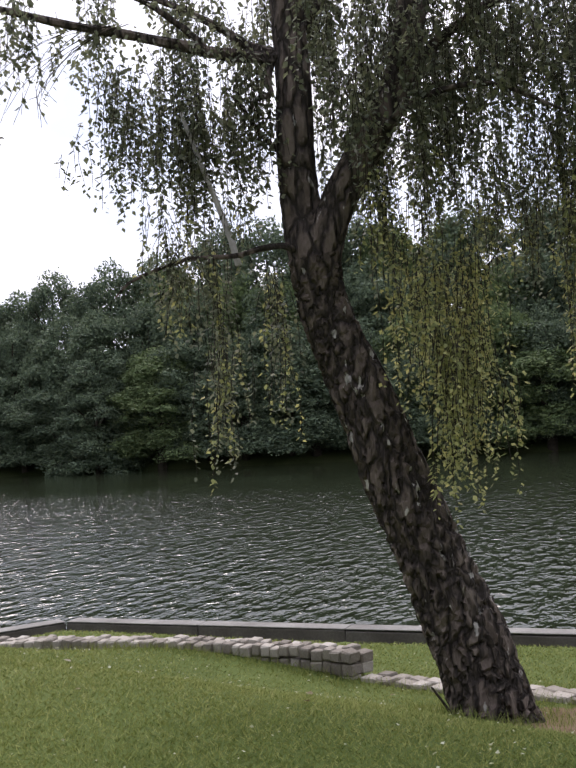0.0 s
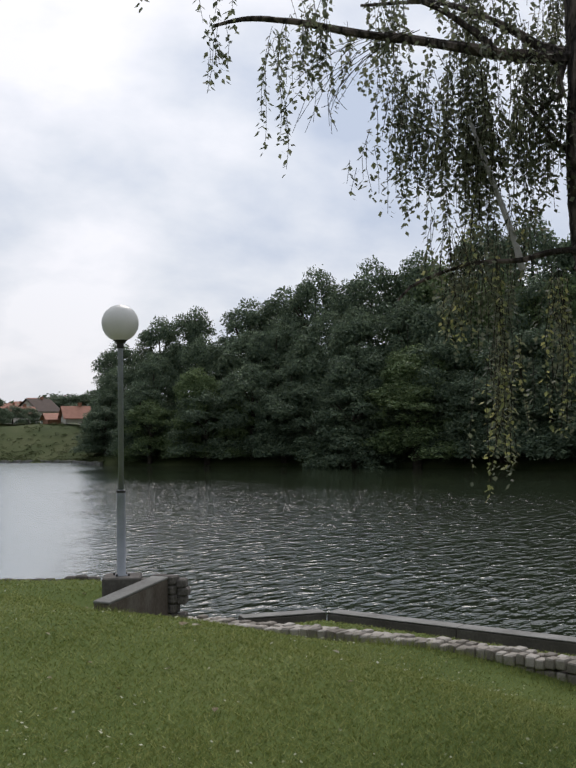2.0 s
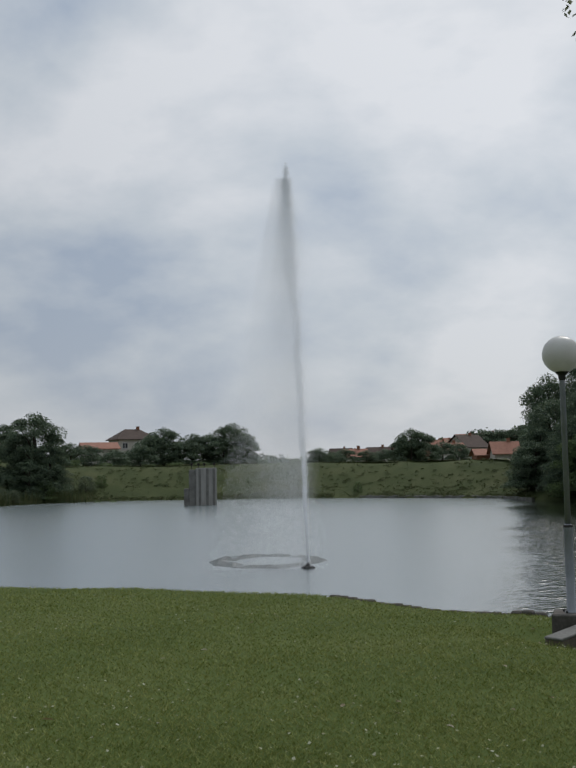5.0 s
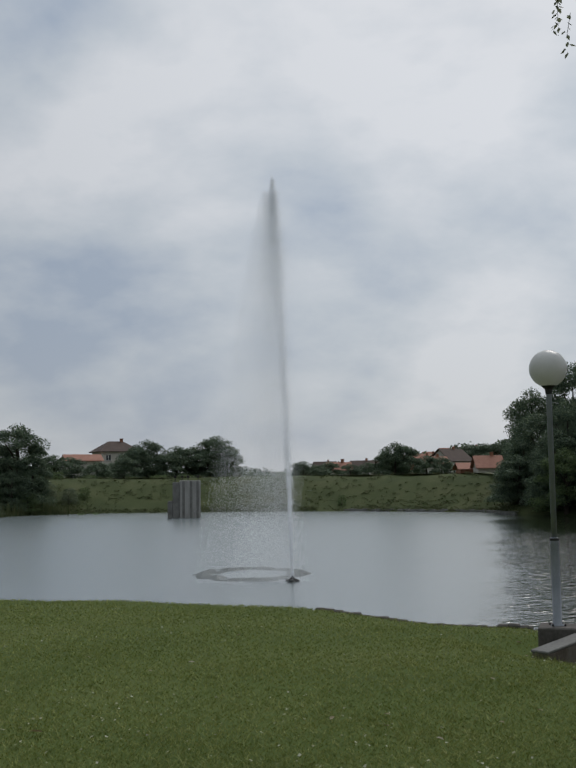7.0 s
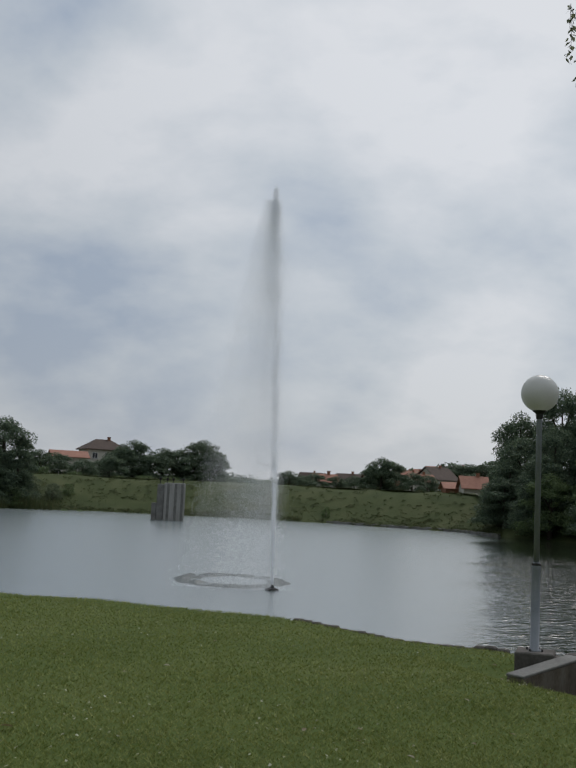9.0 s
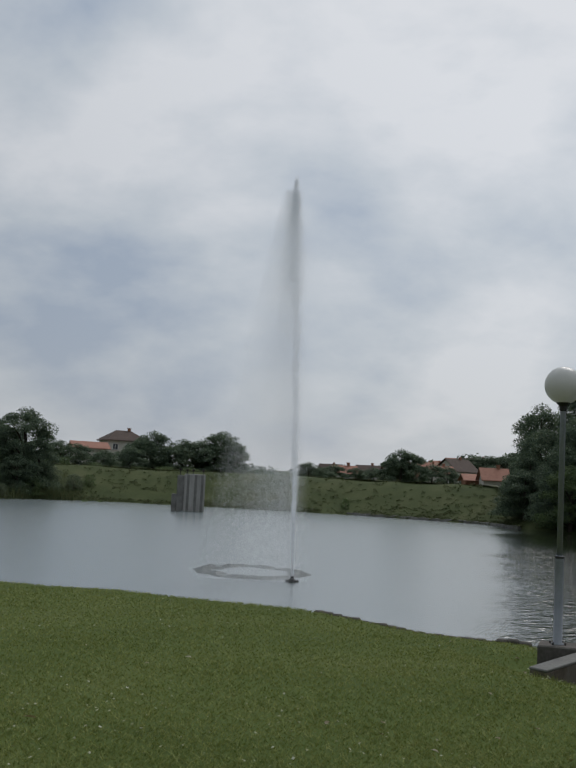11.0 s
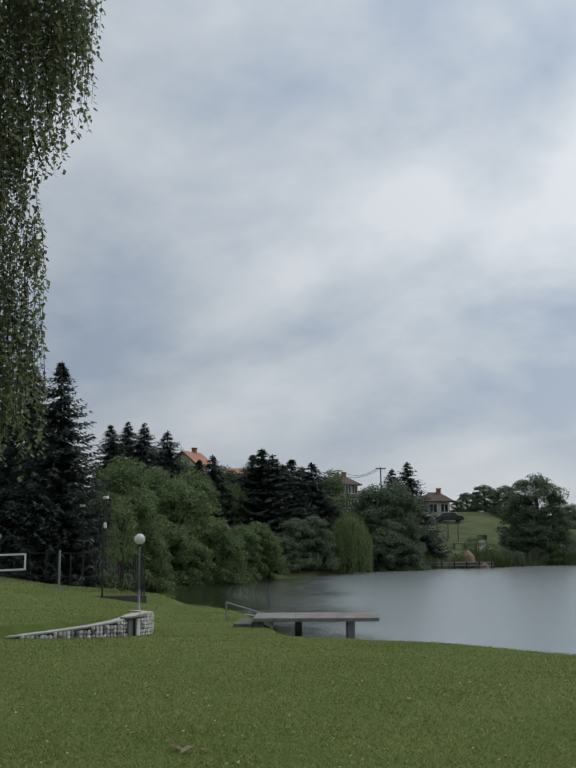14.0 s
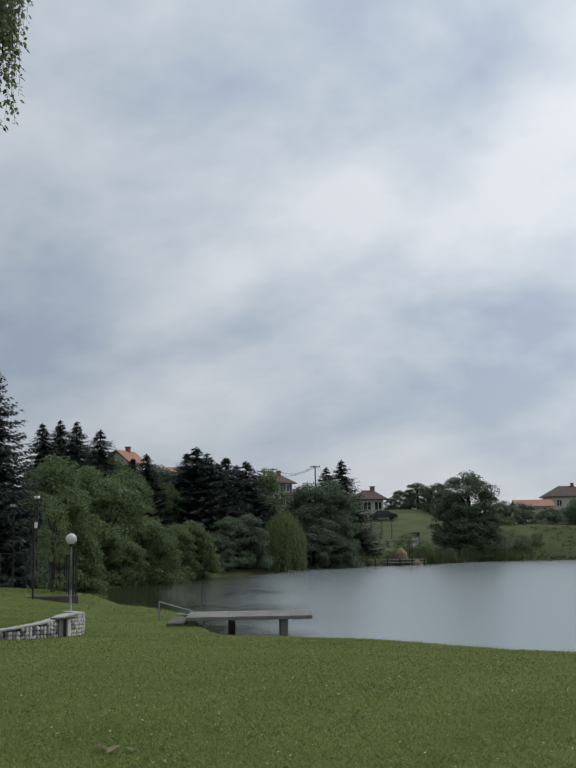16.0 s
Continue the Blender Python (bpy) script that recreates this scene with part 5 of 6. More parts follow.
box(bm, 0.02, 0.16, -0.03, 0.03, 2.95, 3.2, 0.01)
part("backboard", bm, M["white"], post, "white backboard")
for fx, fy, top in ((-38.0, 45.9, 5.3), (-37.0, 46.7, 5.75)):
    fl = thing("floodlight", pose(fx, fy, gz(fx, fy)), "thin mast with a white floodlight above the court", "floodlight", "court floodlights")
    bm = bmesh.new()
    tube(bm, [(0, 0, -0.2), (0, 0, top - gz(fx, fy))], [0.05, 0.035], 8)
    part("mast", bm, M["rust"], fl)
    bm = bmesh.new()
    box(bm, -0.2, 0.1, -0.12, 0.1, top - gz(fx, fy) - 0.05, top - gz(fx, fy) + 0.10, 0.03)
    part("lamp_head", bm, M["white"], fl, "white lamp head")

net = thing("volleyball_net", pose(-27.1, 29.35, 0, 0, 0, 192), "volleyball net with white tapes on steel posts", "volleyball net")
gl = gz(-27.1, 29.35)
for x, yy in ((1.95, -6.17), (9.0, 0)):
    bm = bmesh.new()
    tube(bm, [(x, yy, gl - 0.3), (x, yy, 3.02)], [0.045, 0.045], 8)
    part("post", bm, M["galv"], net)
for zz, sag, name in ((2.92, -0.10, "top_tape"), (2.36, -0.12, "bottom_tape")):
    bm = bmesh.new()
    for k in range(9):
        x0, x1 = k, k + 1
        z0, z1 = zz + sag * math.sin(math.pi * x0 / 9), zz + sag * math.sin(math.pi * x1 / 9)
        vs = [bm.verts.new(p) for p in ((x0, -0.006, z0), (x1, -0.006, z1), (x1, -0.006, z1 + 0.07), (x0, -0.006, z0 + 0.07), (x0, 0.006, z0), (x1, 0.006, z1), (x1, 0.006, z1 + 0.07), (x0, 0.006, z0 + 0.07))]
        for f in ((0, 1, 2, 3), (7, 6, 5, 4), (0, 4, 5, 1), (3, 2, 6, 7)):
            bm.faces.new([vs[q] for q in f])
    part(name, bm, M["white"], net, "white tape")
bm = bmesh.new()
box(bm, -0.02, 0.05, -0.01, 0.01, 2.36, 2.98)
part("end_tape", bm, M["white"], net, "white tape")
bm = bmesh.new()
for k in range(60):
    x = 0.15 * k
    tube(bm, [(x, 0, 2.36), (x, 0, 2.92)], [0.0035, 0.0035], 3, cap=False)
tagged(part("net_cord", bm, M["darksteel"], net), kind="stuff")

# ---------------------------------------------------------------- trees of the west bank and the dam
spruces = [spruce(70 + k, "dark green spruce on the west bank") for k in range(3)]
bank = [broad_tree(80, "leaf2", "mid-green broadleaf tree over the water", n=22000, size=0.125, group="bank trees"),
        broad_tree(81, "leaf1", "dark green broadleaf tree beside the lake", n=22000, size=0.125, group="bank trees")]
shrub = [broad_tree(90, "leaf2", "rounded green shrub on the bank", n=11000, size=0.15, low=0.02, spread=5.5, name="shrub", cat="shrub", group="bank shrubs"),
         broad_tree(91, "leaf4", "grey-green willow shrub at the water", n=11000, size=0.15, low=0.02, spread=5.5, name="shrub", cat="shrub", group="bank shrubs")]


def az14(px):
    return -30.6 + math.degrees(math.atan((px - 588) / 2098))


def az12(px):
    return -14.84 + math.degrees(math.atan((px - 588) / 2098))


def stand(src, az, up, dist, wide):
    """Stands a tree so that its top rises by up over the eye, per metre of distance."""
    x, y = polar(az, dist)
    return place_or_copy(src, x, y, max(1.5, 3.5 + up * dist - gz(x, y)), wide, rng.uniform(0, 360))


for px, py, dist, wide in ((205, 735, 62, 0.95), (150, 745, 66, 0.95), (100, 800, 70, 0.95), (310, 865, 100, 0.9), (345, 858, 104, 0.9), (378, 860, 100, 0.85), (425, 876, 98, 1.0), (517, 925, 98, 1.0), (490, 935, 103, 1.0),
                           (600, 925, 102, 1.1), (618, 912, 100, 1.25), (640, 925, 101, 1.2), (678, 935, 103, 1.2), (660, 945, 101, 1.2), (720, 942, 105, 1.3), (700, 950, 107, 1.2), (885, 957, 117, 0.95), (917, 943, 118, 1.0)):
    stand(rng.choice(spruces), az14(px), (1094 - py) / 2098, dist, wide * (1.4 if dist > 90 else 1.1))
for px, py, dist, wide, k in ((345, 915, 112, 1.2, 1), (395, 915, 114, 1.2, 1), (455, 935, 112, 1.2, 0), (540, 950, 112, 1.2, 1), (585, 960, 112, 1.2, 1), (330, 930, 74, 1.0, 0), (300, 1000, 70, 1.1, 0), (350, 990, 72, 1.2, 0), (400, 950, 82, 1.1, 0), (440, 975, 80, 1.1, 0), (480, 958, 88, 1.1, 0), (420, 1060, 76, 1.4, 0), (375, 1080, 72, 1.4, 0), (500, 1050, 80, 1.3, 0), (540, 1085, 80, 1.4, 0),
                              (465, 1090, 77, 1.5, 0), (575, 1068, 84, 1.4, 0), (605, 1062, 86, 1.4, 0), (630, 1085, 86, 1.4, 0), (560, 985, 98, 0.9, 0), (685, 1055, 92, 1.3, 1), (720, 1050, 94, 1.3, 1), (665, 1090, 90, 1.3, 1), (740, 1085, 95, 1.4, 1), (760, 960, 112, 0.8, 0), (740, 1000, 108, 1, 0),
                              (850, 990, 108, 1.2, 1), (890, 985, 110, 1.2, 1), (830, 1040, 106, 1.2, 1), (915, 1050, 108, 1.0, 1), (870, 1060, 106, 1.4, 1), (850, 1090, 104, 1.4, 1), (905, 1095, 106, 1.4, 1)):
    stand(bank[k], az14(px), (1094 - py) / 2098, dist, wide)
for px, py, dist, wide, k in ((590, 940, 127, 1.3, 1), (555, 985, 128, 1.3, 1), (620, 1000, 126, 1.2, 1), (580, 1030, 124, 1.5, 1),                               (660, 1000, 150, 1.6, 1), (690, 1005, 165, 1.8, 1), (745, 1015, 160, 1.8, 1), (800, 1005, 165, 1.6, 1), (845, 972, 170, 1.3, 1), (820, 985, 172, 1.3, 1), (905, 985, 170, 1.6, 1), (880, 1000, 168, 1.7, 1),
                              (945, 985, 172, 1.7, 1), (990, 965, 170, 1.4, 1), (1012, 985, 168, 1.4, 1), (970, 995, 168, 1.7, 1)):
    stand(bank[k], az12(px), (1060 - py) / 2098, dist, wide)
for px, py, dist, wide, k in ((470, 1060, 116, 1.3, 0), (500, 1075, 116, 1.2, 0), (525, 1086, 118, 1.3, 1), (550, 1092, 119, 1.3, 1), (645, 1050, 128, 1.2, 1), (690, 1065, 128, 1.3, 1), (610, 1075, 124, 1.4, 0), (730, 1040, 150, 1.6, 0), (670, 1040, 145, 1.5, 0),
                              (770, 1045, 150, 1.4, 0), (820, 1045, 155, 1.5, 0), (870, 1042, 158, 1.5, 0), (920, 1042, 158, 1.5, 0), (720, 1075, 130, 1.2, 0), (640, 1020, 150, 1.5, 0)):
    stand(shrub[k], az12(px), (1060 - py) / 2098, dist, wide)
for px, py, dist, wide in ((490, 960, 180, 0.9), (530, 962, 175, 0.9), (455, 975, 185, 0.9), (510, 975, 178, 1.0), (475, 978, 182, 1.0), (550, 975, 172, 1.0), (435, 990, 186, 1.0)):
    stand(bank[1], az12(px), (1060 - py) / 2098, dist, wide * 1.9)
for az, up, dist, wide, k in ((5.9, 0.037, 150, 1.3, 1), (6.5, 0.033, 152, 1.3, 1), (5.4, 0.027, 152, 1.4, 1), (0.8, 0.02, 170, 1.7, 1), (1.6, 0.016, 180, 1.8, 1), (2.2, 0.019, 190, 1.7, 1), (3.4, 0.017, 200, 1.7, 1), (4.4, 0.018, 210, 1.7, 1), (7.6, 0.024, 200, 1.5, 1), (8.4, 0.022, 230, 1.7, 1),
                              (9.2, 0.028, 300, 1.9, 1), (10.0, 0.033, 320, 1.9, 1), (10.8, 0.034, 320, 1.9, 1), (11.6, 0.036, 320, 2, 1), (12.4, 0.040, 300, 2, 1), (11.0, 0.025, 230, 1.6, 1)):
    stand(bank[k], az, up, dist, wide)
for az in (2.9, -10.6, -11.4):
    stand(shrub[0], az, -0.026, 122.5, 0.9)

# weeping willow at the water
def willow(seed, height=10.0, spread=3.4):
    rg = random.Random(seed)
    tree = thing("willow_tree", pose(0, 0, 0), "pale green weeping willow hanging over the water", "tree")
    bm = bmesh.new()
    tube(bm, [(0, 0, -0.3), (0.1, 0, 3), (0, 0, 6.5)], [0.35, 0.28, 0.1], 8)
    part("trunk", bm, M["trunk"], tree)
    v = []
    for k in range(420):
        a, r = rg.uniform(0, 6.28), spread * math.sqrt(rg.random())
        top = height * (1 - 0.42 * (r / spread) ** 2) * rg.uniform(0.85, 1.0)
        low = max(0.3, top - rg.uniform(2.5, 6.0))
        zz = top
        while zz > low:
            x, y = r * math.cos(a) + rg.gauss(0, 0.08), r * math.sin(a) + rg.gauss(0, 0.08)
            d, b = rg.uniform(0, 6.28), 0.07
            v.extend(((x, y, zz), (x + b * math.cos(d), y + b * math.sin(d), zz - 0.2), (x, y, zz - 0.42), (x - b * math.cos(d), y - b * math.sin(d), zz - 0.2)))
            zz -= rg.uniform(0.2, 0.34)
    quads_mesh("crown", v, 4, M["leaf3"], tree, kind="stuff")
    return tree


wil = willow(5)
x, y = polar(az14(795), 98)
wil.matrix_basis = pose(x, y, gz(x, y) - 0.2)
wil.scale = (0.66, 0.66, 0.66)
young = broad_tree(97, "leaf3", "slender bright green young tree beside the court fence", n=5000, size=0.12, spread=2.6, low=0.3)
x, y = polar(az14(332), 50)
young.matrix_basis = pose(x, y, gz(x, y) - 0.1)
young.scale = (0.42, 0.42, 0.45)
cop = broad_tree(95, "copperleaf", "copper-brown weeping tree beside the court", n=5000, size=0.2, spread=4.2, low=0.45)
x, y = polar(az14(35), 63)
cop.matrix_basis = pose(x, y, gz(x, y) - 0.1)
cop.scale = (0.42, 0.42, 0.55)

# ---------------------------------------------------------------- houses on the hills


def house(name, m, w, d, wall_h, roof_h, wall_mat, roof_mat, label, hip=False, storeys=2, eave=0.6, chimney=True, columns=3):
    """A house with storeys, windows with frames and sills, a tiled roof with eaves, and a chimney."""
    h = thing(name, m, label, "house")
    bm = bmesh.new()
    box(bm, -w / 2, w / 2, -d / 2, d / 2, -2.5, wall_h)
    if not hip:
        for sgn in (-1, 1):
            a = [bm.verts.new(p) for p in ((sgn * (w / 2 - 0.01), -d / 2, wall_h), (sgn * (w / 2 - 0.01), d / 2, wall_h), (sgn * (w / 2 - 0.01), 0, wall_h + roof_h * 0.96))]
            bm.faces.new(a)
    part("wall", bm, M[wall_mat], h)
    bm = bmesh.new()
    e, th = eave, 0.16
    rx = (w / 2 + e) * (0.35 if hip else 1.0)
    lowz = wall_h - 0.12
    for dz in (0, th):
        vs = [bm.verts.new(p) for p in ((-w / 2 - e, -d / 2 - e, lowz + dz), (w / 2 + e, -d / 2 - e, lowz + dz), (w / 2 + e, d / 2 + e, lowz + dz), (-w / 2 - e, d / 2 + e, lowz + dz), (-rx, 0, wall_h + roof_h + dz), (rx, 0, wall_h + roof_h + dz))]
        for f in ((0, 1, 5, 4), (2, 3, 4, 5), (1, 2, 5), (3, 0, 4)):
            if hip or len(f) == 4:
                bm.faces.new([vs[k] for k in f])
        ring = vs[:4]
        if dz == 0:
            first = vs
        else:
            for k in range(4):
                bm.faces.new((first[k], first[(k + 1) % 4], ring[(k + 1) % 4], ring[k])) if hip or k % 2 == 0 else None
    roof = part("roof", bm, M[roof_mat], h)
    if chimney:
        bm = bmesh.new()
        box(bm, w * 0.12, w * 0.12 + 0.6, -0.3, 0.3, wall_h + roof_h * 0.5, wall_h + roof_h + 0.7, 0.03)
        box(bm, w * 0.12 - 0.08, w * 0.12 + 0.68, -0.38, 0.38, wall_h + roof_h + 0.7, wall_h + roof_h + 0.8, 0.02)
        part("chimney", bm, M["brick"], h)
    fh = wall_h / storeys
    for face in range(2):
        span_w = w if face == 0 else d
        n = columns if face == 0 else 2
        for st in range(storeys):
            for c in range(n):
                u = -span_w / 2 + span_w * (c + 0.5) / n
                z0 = st * fh + fh * 0.33
                mm = pose(u, -d / 2, z0) if face == 0 else pose(w / 2, u, z0, 0, 0, 90)
                win = part("window", frame_mesh(), M["white"], h, at=mm)
                part("pane", pane_mesh(), M["glass"], win)
                part("sill", sill_mesh(), M["concrete"], win)
    return h


def frame_mesh():
    bm = bmesh.new()
    for a in ((-0.65, -0.57, 0, 1.35), (0.57, 0.65, 0, 1.35), (-0.57, 0.57, 0, 0.08), (-0.57, 0.57, 1.27, 1.35), (-0.03, 0.03, 0.08, 1.27)):
        box(bm, a[0], a[1], -0.07, 0.03, a[2], a[3])
    return bm


def pane_mesh():
    bm = bmesh.new()
    box(bm, -0.57, 0.57, -0.02, 0.02, 0.08, 1.27)
    return bm


def sill_mesh():
    bm = bmesh.new()
    box(bm, -0.72, 0.72, -0.16, 0.0, -0.07, -0.005)
    return bm


def facing(az, dist, turn=0, z=None):
    x, y = polar(az, dist)
    return pose(x, y, gz(x, y) if z is None else z, 0, 0, -az + turn)


def up12(py, dist):
    return 3.5 + (1060 - py) / 2098 * dist


def up14(py, dist):
    return 3.5 + (1094 - py) / 2098 * dist


def up7(py, dist):
    return 3.5 + (982 - py) / 2098 * dist


def raised(name, az, dist, turn, eave_z, w, d, roof_h, wall_mat, roof_mat, label, **kw):
    """A house whose eaves stand at a given height; its storeys reach down to the ground."""
    x, y = polar(az, dist)
    g = gz(x, y)
    base = max(g, eave_z - 6.2)
    if base > g + 0.3:
        bm = bmesh.new()
        box(bm, -w / 2 + 0.05, w / 2 - 0.05, -d / 2 + 0.05, d / 2 - 0.05, g - 1, base - 2.4)
        h = house(name, facing(az, dist, turn, base), w, d, eave_z - base, roof_h, wall_mat, roof_mat, label, **kw)
        part("basement", bm, M["concrete"], h, at=pose(0, 0, -base))
        return h
    return house(name, facing(az, dist, turn, base), w, d, max(2.6, eave_z - base), roof_h, wall_mat, roof_mat, label, **kw)


raised("house", az12(782), 235, 18, up12(996, 235), 8.6, 7.5, 2.2, "render", "tile_brown", "two-storey cream house with a brown hipped roof on the hill", hip=True)
raised("house", az12(715), 225, 10, up12(1014, 225), 7.0, 6, 1.3, "render", "tile_red", "low house with a red tiled roof behind hedges", storeys=1, chimney=False)
raised("house", 2.75, 215, 8, up7(961, 215), 4.2, 5, 1.6, "render", "tile_red", "small house with a red roof beyond the dam", storeys=1)
raised("house", 4.1, 300, -15, up7(956, 300), 6.5, 6, 2.0, "render", "tile_brown", "grey house with a brown roof beyond the dam")
raised("house", 8.9, 290, 50, up7(946, 290), 9, 8, 3.4, "render", "tile_brown", "gabled house with a dark roof on the far slope", storeys=1)
raised("house", 7.4, 320, 10, up7(947, 320), 8, 7, 2.2, "brick", "tile_red", "brick house with a tiled roof on the far slope")
raised("house", 8.0, 270, 20, up7(952, 270), 6, 6, 2.0, "render", "tile_red", "house with a red tiled roof on the far slope", storeys=1)
raised("house", 10.1, 340, -30, up7(940, 340), 11, 9, 3.6, "render", "tile_brown", "gabled house with a brown roof on the far slope")
raised("house", 10.9, 205, 12, up7(960, 205), 4.6, 5, 2.3, "render", "tile_red", "house with a bright orange roof and pale walls beyond the dam", storeys=1)
raised("house", 9.9, 210, 12, up7(962, 210), 4.4, 5, 1.2, "brick", "tile_red", "low brick outbuilding with a tiled roof beyond the dam", storeys=1, chimney=False)
raised("house", az14(476), 150, 60, up14(950, 150), 4.4, 3.6, 1.8, "render", "tile_red", "gabled house with pink walls and an orange roof on the hill")
raised("house", az14(562), 142, 10, up14(978, 142), 3.4, 5, 1.3, "render", "tile_red", "house with an orange tiled roof behind the spruces", storeys=1, chimney=False)
raised("house", az14(780), 175, 40, up14(992, 175), 4.2, 4, 1.4, "render", "tile_brown", "grey house with a hipped roof above the lake", hip=True)
raised("house", az14(815), 176, 20, up14(1026, 176), 4.0, 4, 1.0, "render", "tile_brown", "small pale house with a shallow brown roof", storeys=1, chimney=False)
raised("house", az14(972), 165, 20, up14(1046, 165), 3.6, 4.0, 1.3, "render", "tile_brown", "house with a red-brown roof and pale walls on the slope", hip=True, storeys=1, columns=2)

# the village on the far slope, house behind house
vil = random.Random(61)
for k in range(15):
    az = 2.0 + 0.62 * k + vil.uniform(-0.2, 0.2)
    dist = vil.uniform(345, 430)
    rise = 0.0105 + 0.0125 * smooth(3, 10, az) + vil.uniform(-0.002, 0.002)
    w = vil.uniform(7, 10)
    raised("house", az, dist, vil.uniform(-40, 40), 3.5 + rise * dist, w, w * 0.85, vil.uniform(2.0, 3.0), vil.choice(("render", "render", "brick")), vil.choice(("tile_red", "tile_brown")), "small village house with a tiled roof among far trees", storeys=vil.choice((1, 2)), chimney=vil.random() < 0.5)

# power line on the west hill
poles = []
for px, py, dist in ((757, 965, 150), (776, 961, 190), (863, 957, 165)):
    x, y = polar(az14(px), dist)
    g, top = gz(x, y), up14(py, dist)
    p = thing("utility_pole", pose(x, y, g, 0, 0, -az14(px)), "tall pole with a crossarm carrying wires on the hill", "utility pole", "poles of the power line")
    bm = bmesh.new()
    tube(bm, [(0, 0, -0.5), (0, 0, top - g)], [0.16, 0.11], 8)
    part("mast", bm, M["concrete"], p)
    bm = bmesh.new()
    box(bm, -0.8, 0.8, -0.06, 0.06, top - g - 0.25, top - g - 0.12)
    part("crossarm", bm, M["darksteel"], p)
    for u in (-0.7, 0, 0.7):
        bm = bmesh.new()
        lathe(bm, [(0.04, top - g - 0.12), (0.05, top - g), (0.03, top - g + 0.08)], 8, Matrix.Translation((u, 0, 0)))
        part("insulator", bm, M["white"], p)
    poles.append(Vector((x, y, top)))
for a, b in ((poles[1], poles[2]), (poles[0], poles[2]), (poles[2], Vector((*polar(az14(1000), 172), up14(1035, 172))))):
    for off in (-0.5, 0.5):
        bm = bmesh.new()
        pts = [a.lerp(b, t) + Vector((0, off, -1.2 * 4 * t * (1 - t))) for t in np.linspace(0, 1, 13)]
        tube(bm, pts, [0.02] * 13, 4, cap=False)
        tagged(part("power_cable", bm, M["darksteel"]), "thin dark power cable hanging between poles", "cable", "cables of the power line")

# clearing on the far west shore
for px, dist, sc in ((1070, 112, 1.0), (1036, 113, 0.85)):
    x, y = polar(az14(px), dist)
    um = thing("thatched_parasol", pose(x, y, gz(x, y)), "dry thatched parasol hut on the shore", "parasol", "thatched parasols")
    bm = bmesh.new()
    lathe(bm, [(0.95 * sc, 0.3), (0.75 * sc, 1.0), (0.4 * sc, 1.6 * sc), (0.05, 1.85 * sc)], 14)
    for v in bm.verts:
        v.co += Vector((noise.noise(v.co * 3), noise.noise(v.co * 3 + Vector((5, 0, 0))), 0)) * 0.08
    part("thatch", bm, M["thatch"], um)
    bm = bmesh.new()
    tube(bm, [(0, 0, -0.2), (0, 0, 1.2)], [0.06, 0.06], 8)
    part("post", bm, M["trunk"], um)
bank_w = thing("timber_edge", pose(*polar(az14(1010), 111), 0.0, 0, 0, 25), "low timber edge along the far shore", "timber edging")
for k in range(7):
    bm = bmesh.new()
    tube(bm, [(-4 + 1.3 * k, 0, -0.4), (-4 + 1.3 * k, 0, 0.75)], [0.08, 0.08], 7)
    part("stake", bm, M["trunk"], bank_w)
for zz in (0.3, 0.6):
    bm = bmesh.new()
    box(bm, -4.2, 4.0, -0.04, 0.04, zz, zz + 0.12)
    part("rail", bm, M["wood"], bank_w)
x, y = polar(az14(987), 138)
per = thing("pergola", pose(x, y, gz(x, y), 0, 0, 18), "open timber pergola on the grassy slope", "pergola")
for u in (-2.0, -0.7, 0.7, 2.0):
    for v_ in (-1.2, 1.2):
        bm = bmesh.new()
        box(bm, u - 0.07, u + 0.07, v_ - 0.07, v_ + 0.07, -0.3, 2.0)
        part("post", bm, M["concrete"], per)
for v_ in (-1.2, 1.2):
    bm = bmesh.new()
    box(bm, -2.3, 2.3, v_ - 0.06, v_ + 0.06, 2.0, 2.18)
    part("beam", bm, M["concrete"], per)
for k in range(9):
    bm = bmesh.new()
    box(bm, -2.2 + 0.55 * k - 0.05, -2.2 + 0.55 * k + 0.05, -1.5, 1.5, 2.18, 2.28)
    part("rafter", bm, M["concrete"], per)
x, y = polar(az14(1067), 124)
bd = thing("notice_board", pose(x, y, gz(x, y), 0, 0, 18), "white notice board on a dark post in the clearing", "notice board")
bm = bmesh.new()
box(bm, -0.42, 0.42, -0.05, 0.05, 0.4, 1.75, 0.02)
part("board", bm, M["white"], bd)
bm = bmesh.new()
box(bm, -0.55, 0.55, -0.12, 0.12, 1.75, 2.3, 0.05)
part("roof", bm, M["darksteel"], bd, "dark little roof")
for u in (-0.46, 0.46):
    bm = bmesh.new()
    box(bm, u - 0.04, u + 0.04, -0.04, 0.04, -0.3, 1.75)
    part("post", bm, M["darksteel"], bd)
x, y = polar(az14(1030), 128)
tb = thing("picnic_table", pose(x, y, gz(x, y), 0, 0, 18), "pale stone picnic table on the grassy slope", "table")
bm = bmesh.new()
box(bm, -1.6, 1.6, -0.45, 0.45, 0.66, 0.78, 0.02)
part("tabletop", bm, M["concrete"], tb)
for u in (-1.2, 1.2):
    bm = bmesh.new()
    box(bm, u - 0.15, u + 0.15, -0.35, 0.35, -0.3, 0.66)
    part("leg", bm, M["concrete"], tb)
x, y = polar(az14(1002), 160)
car = thing("car", pose(x, y, gz(x, y) + 0.02, 0, 0, 25), "dark parked car in front of the hillside house", "car")
bm = bmesh.new()
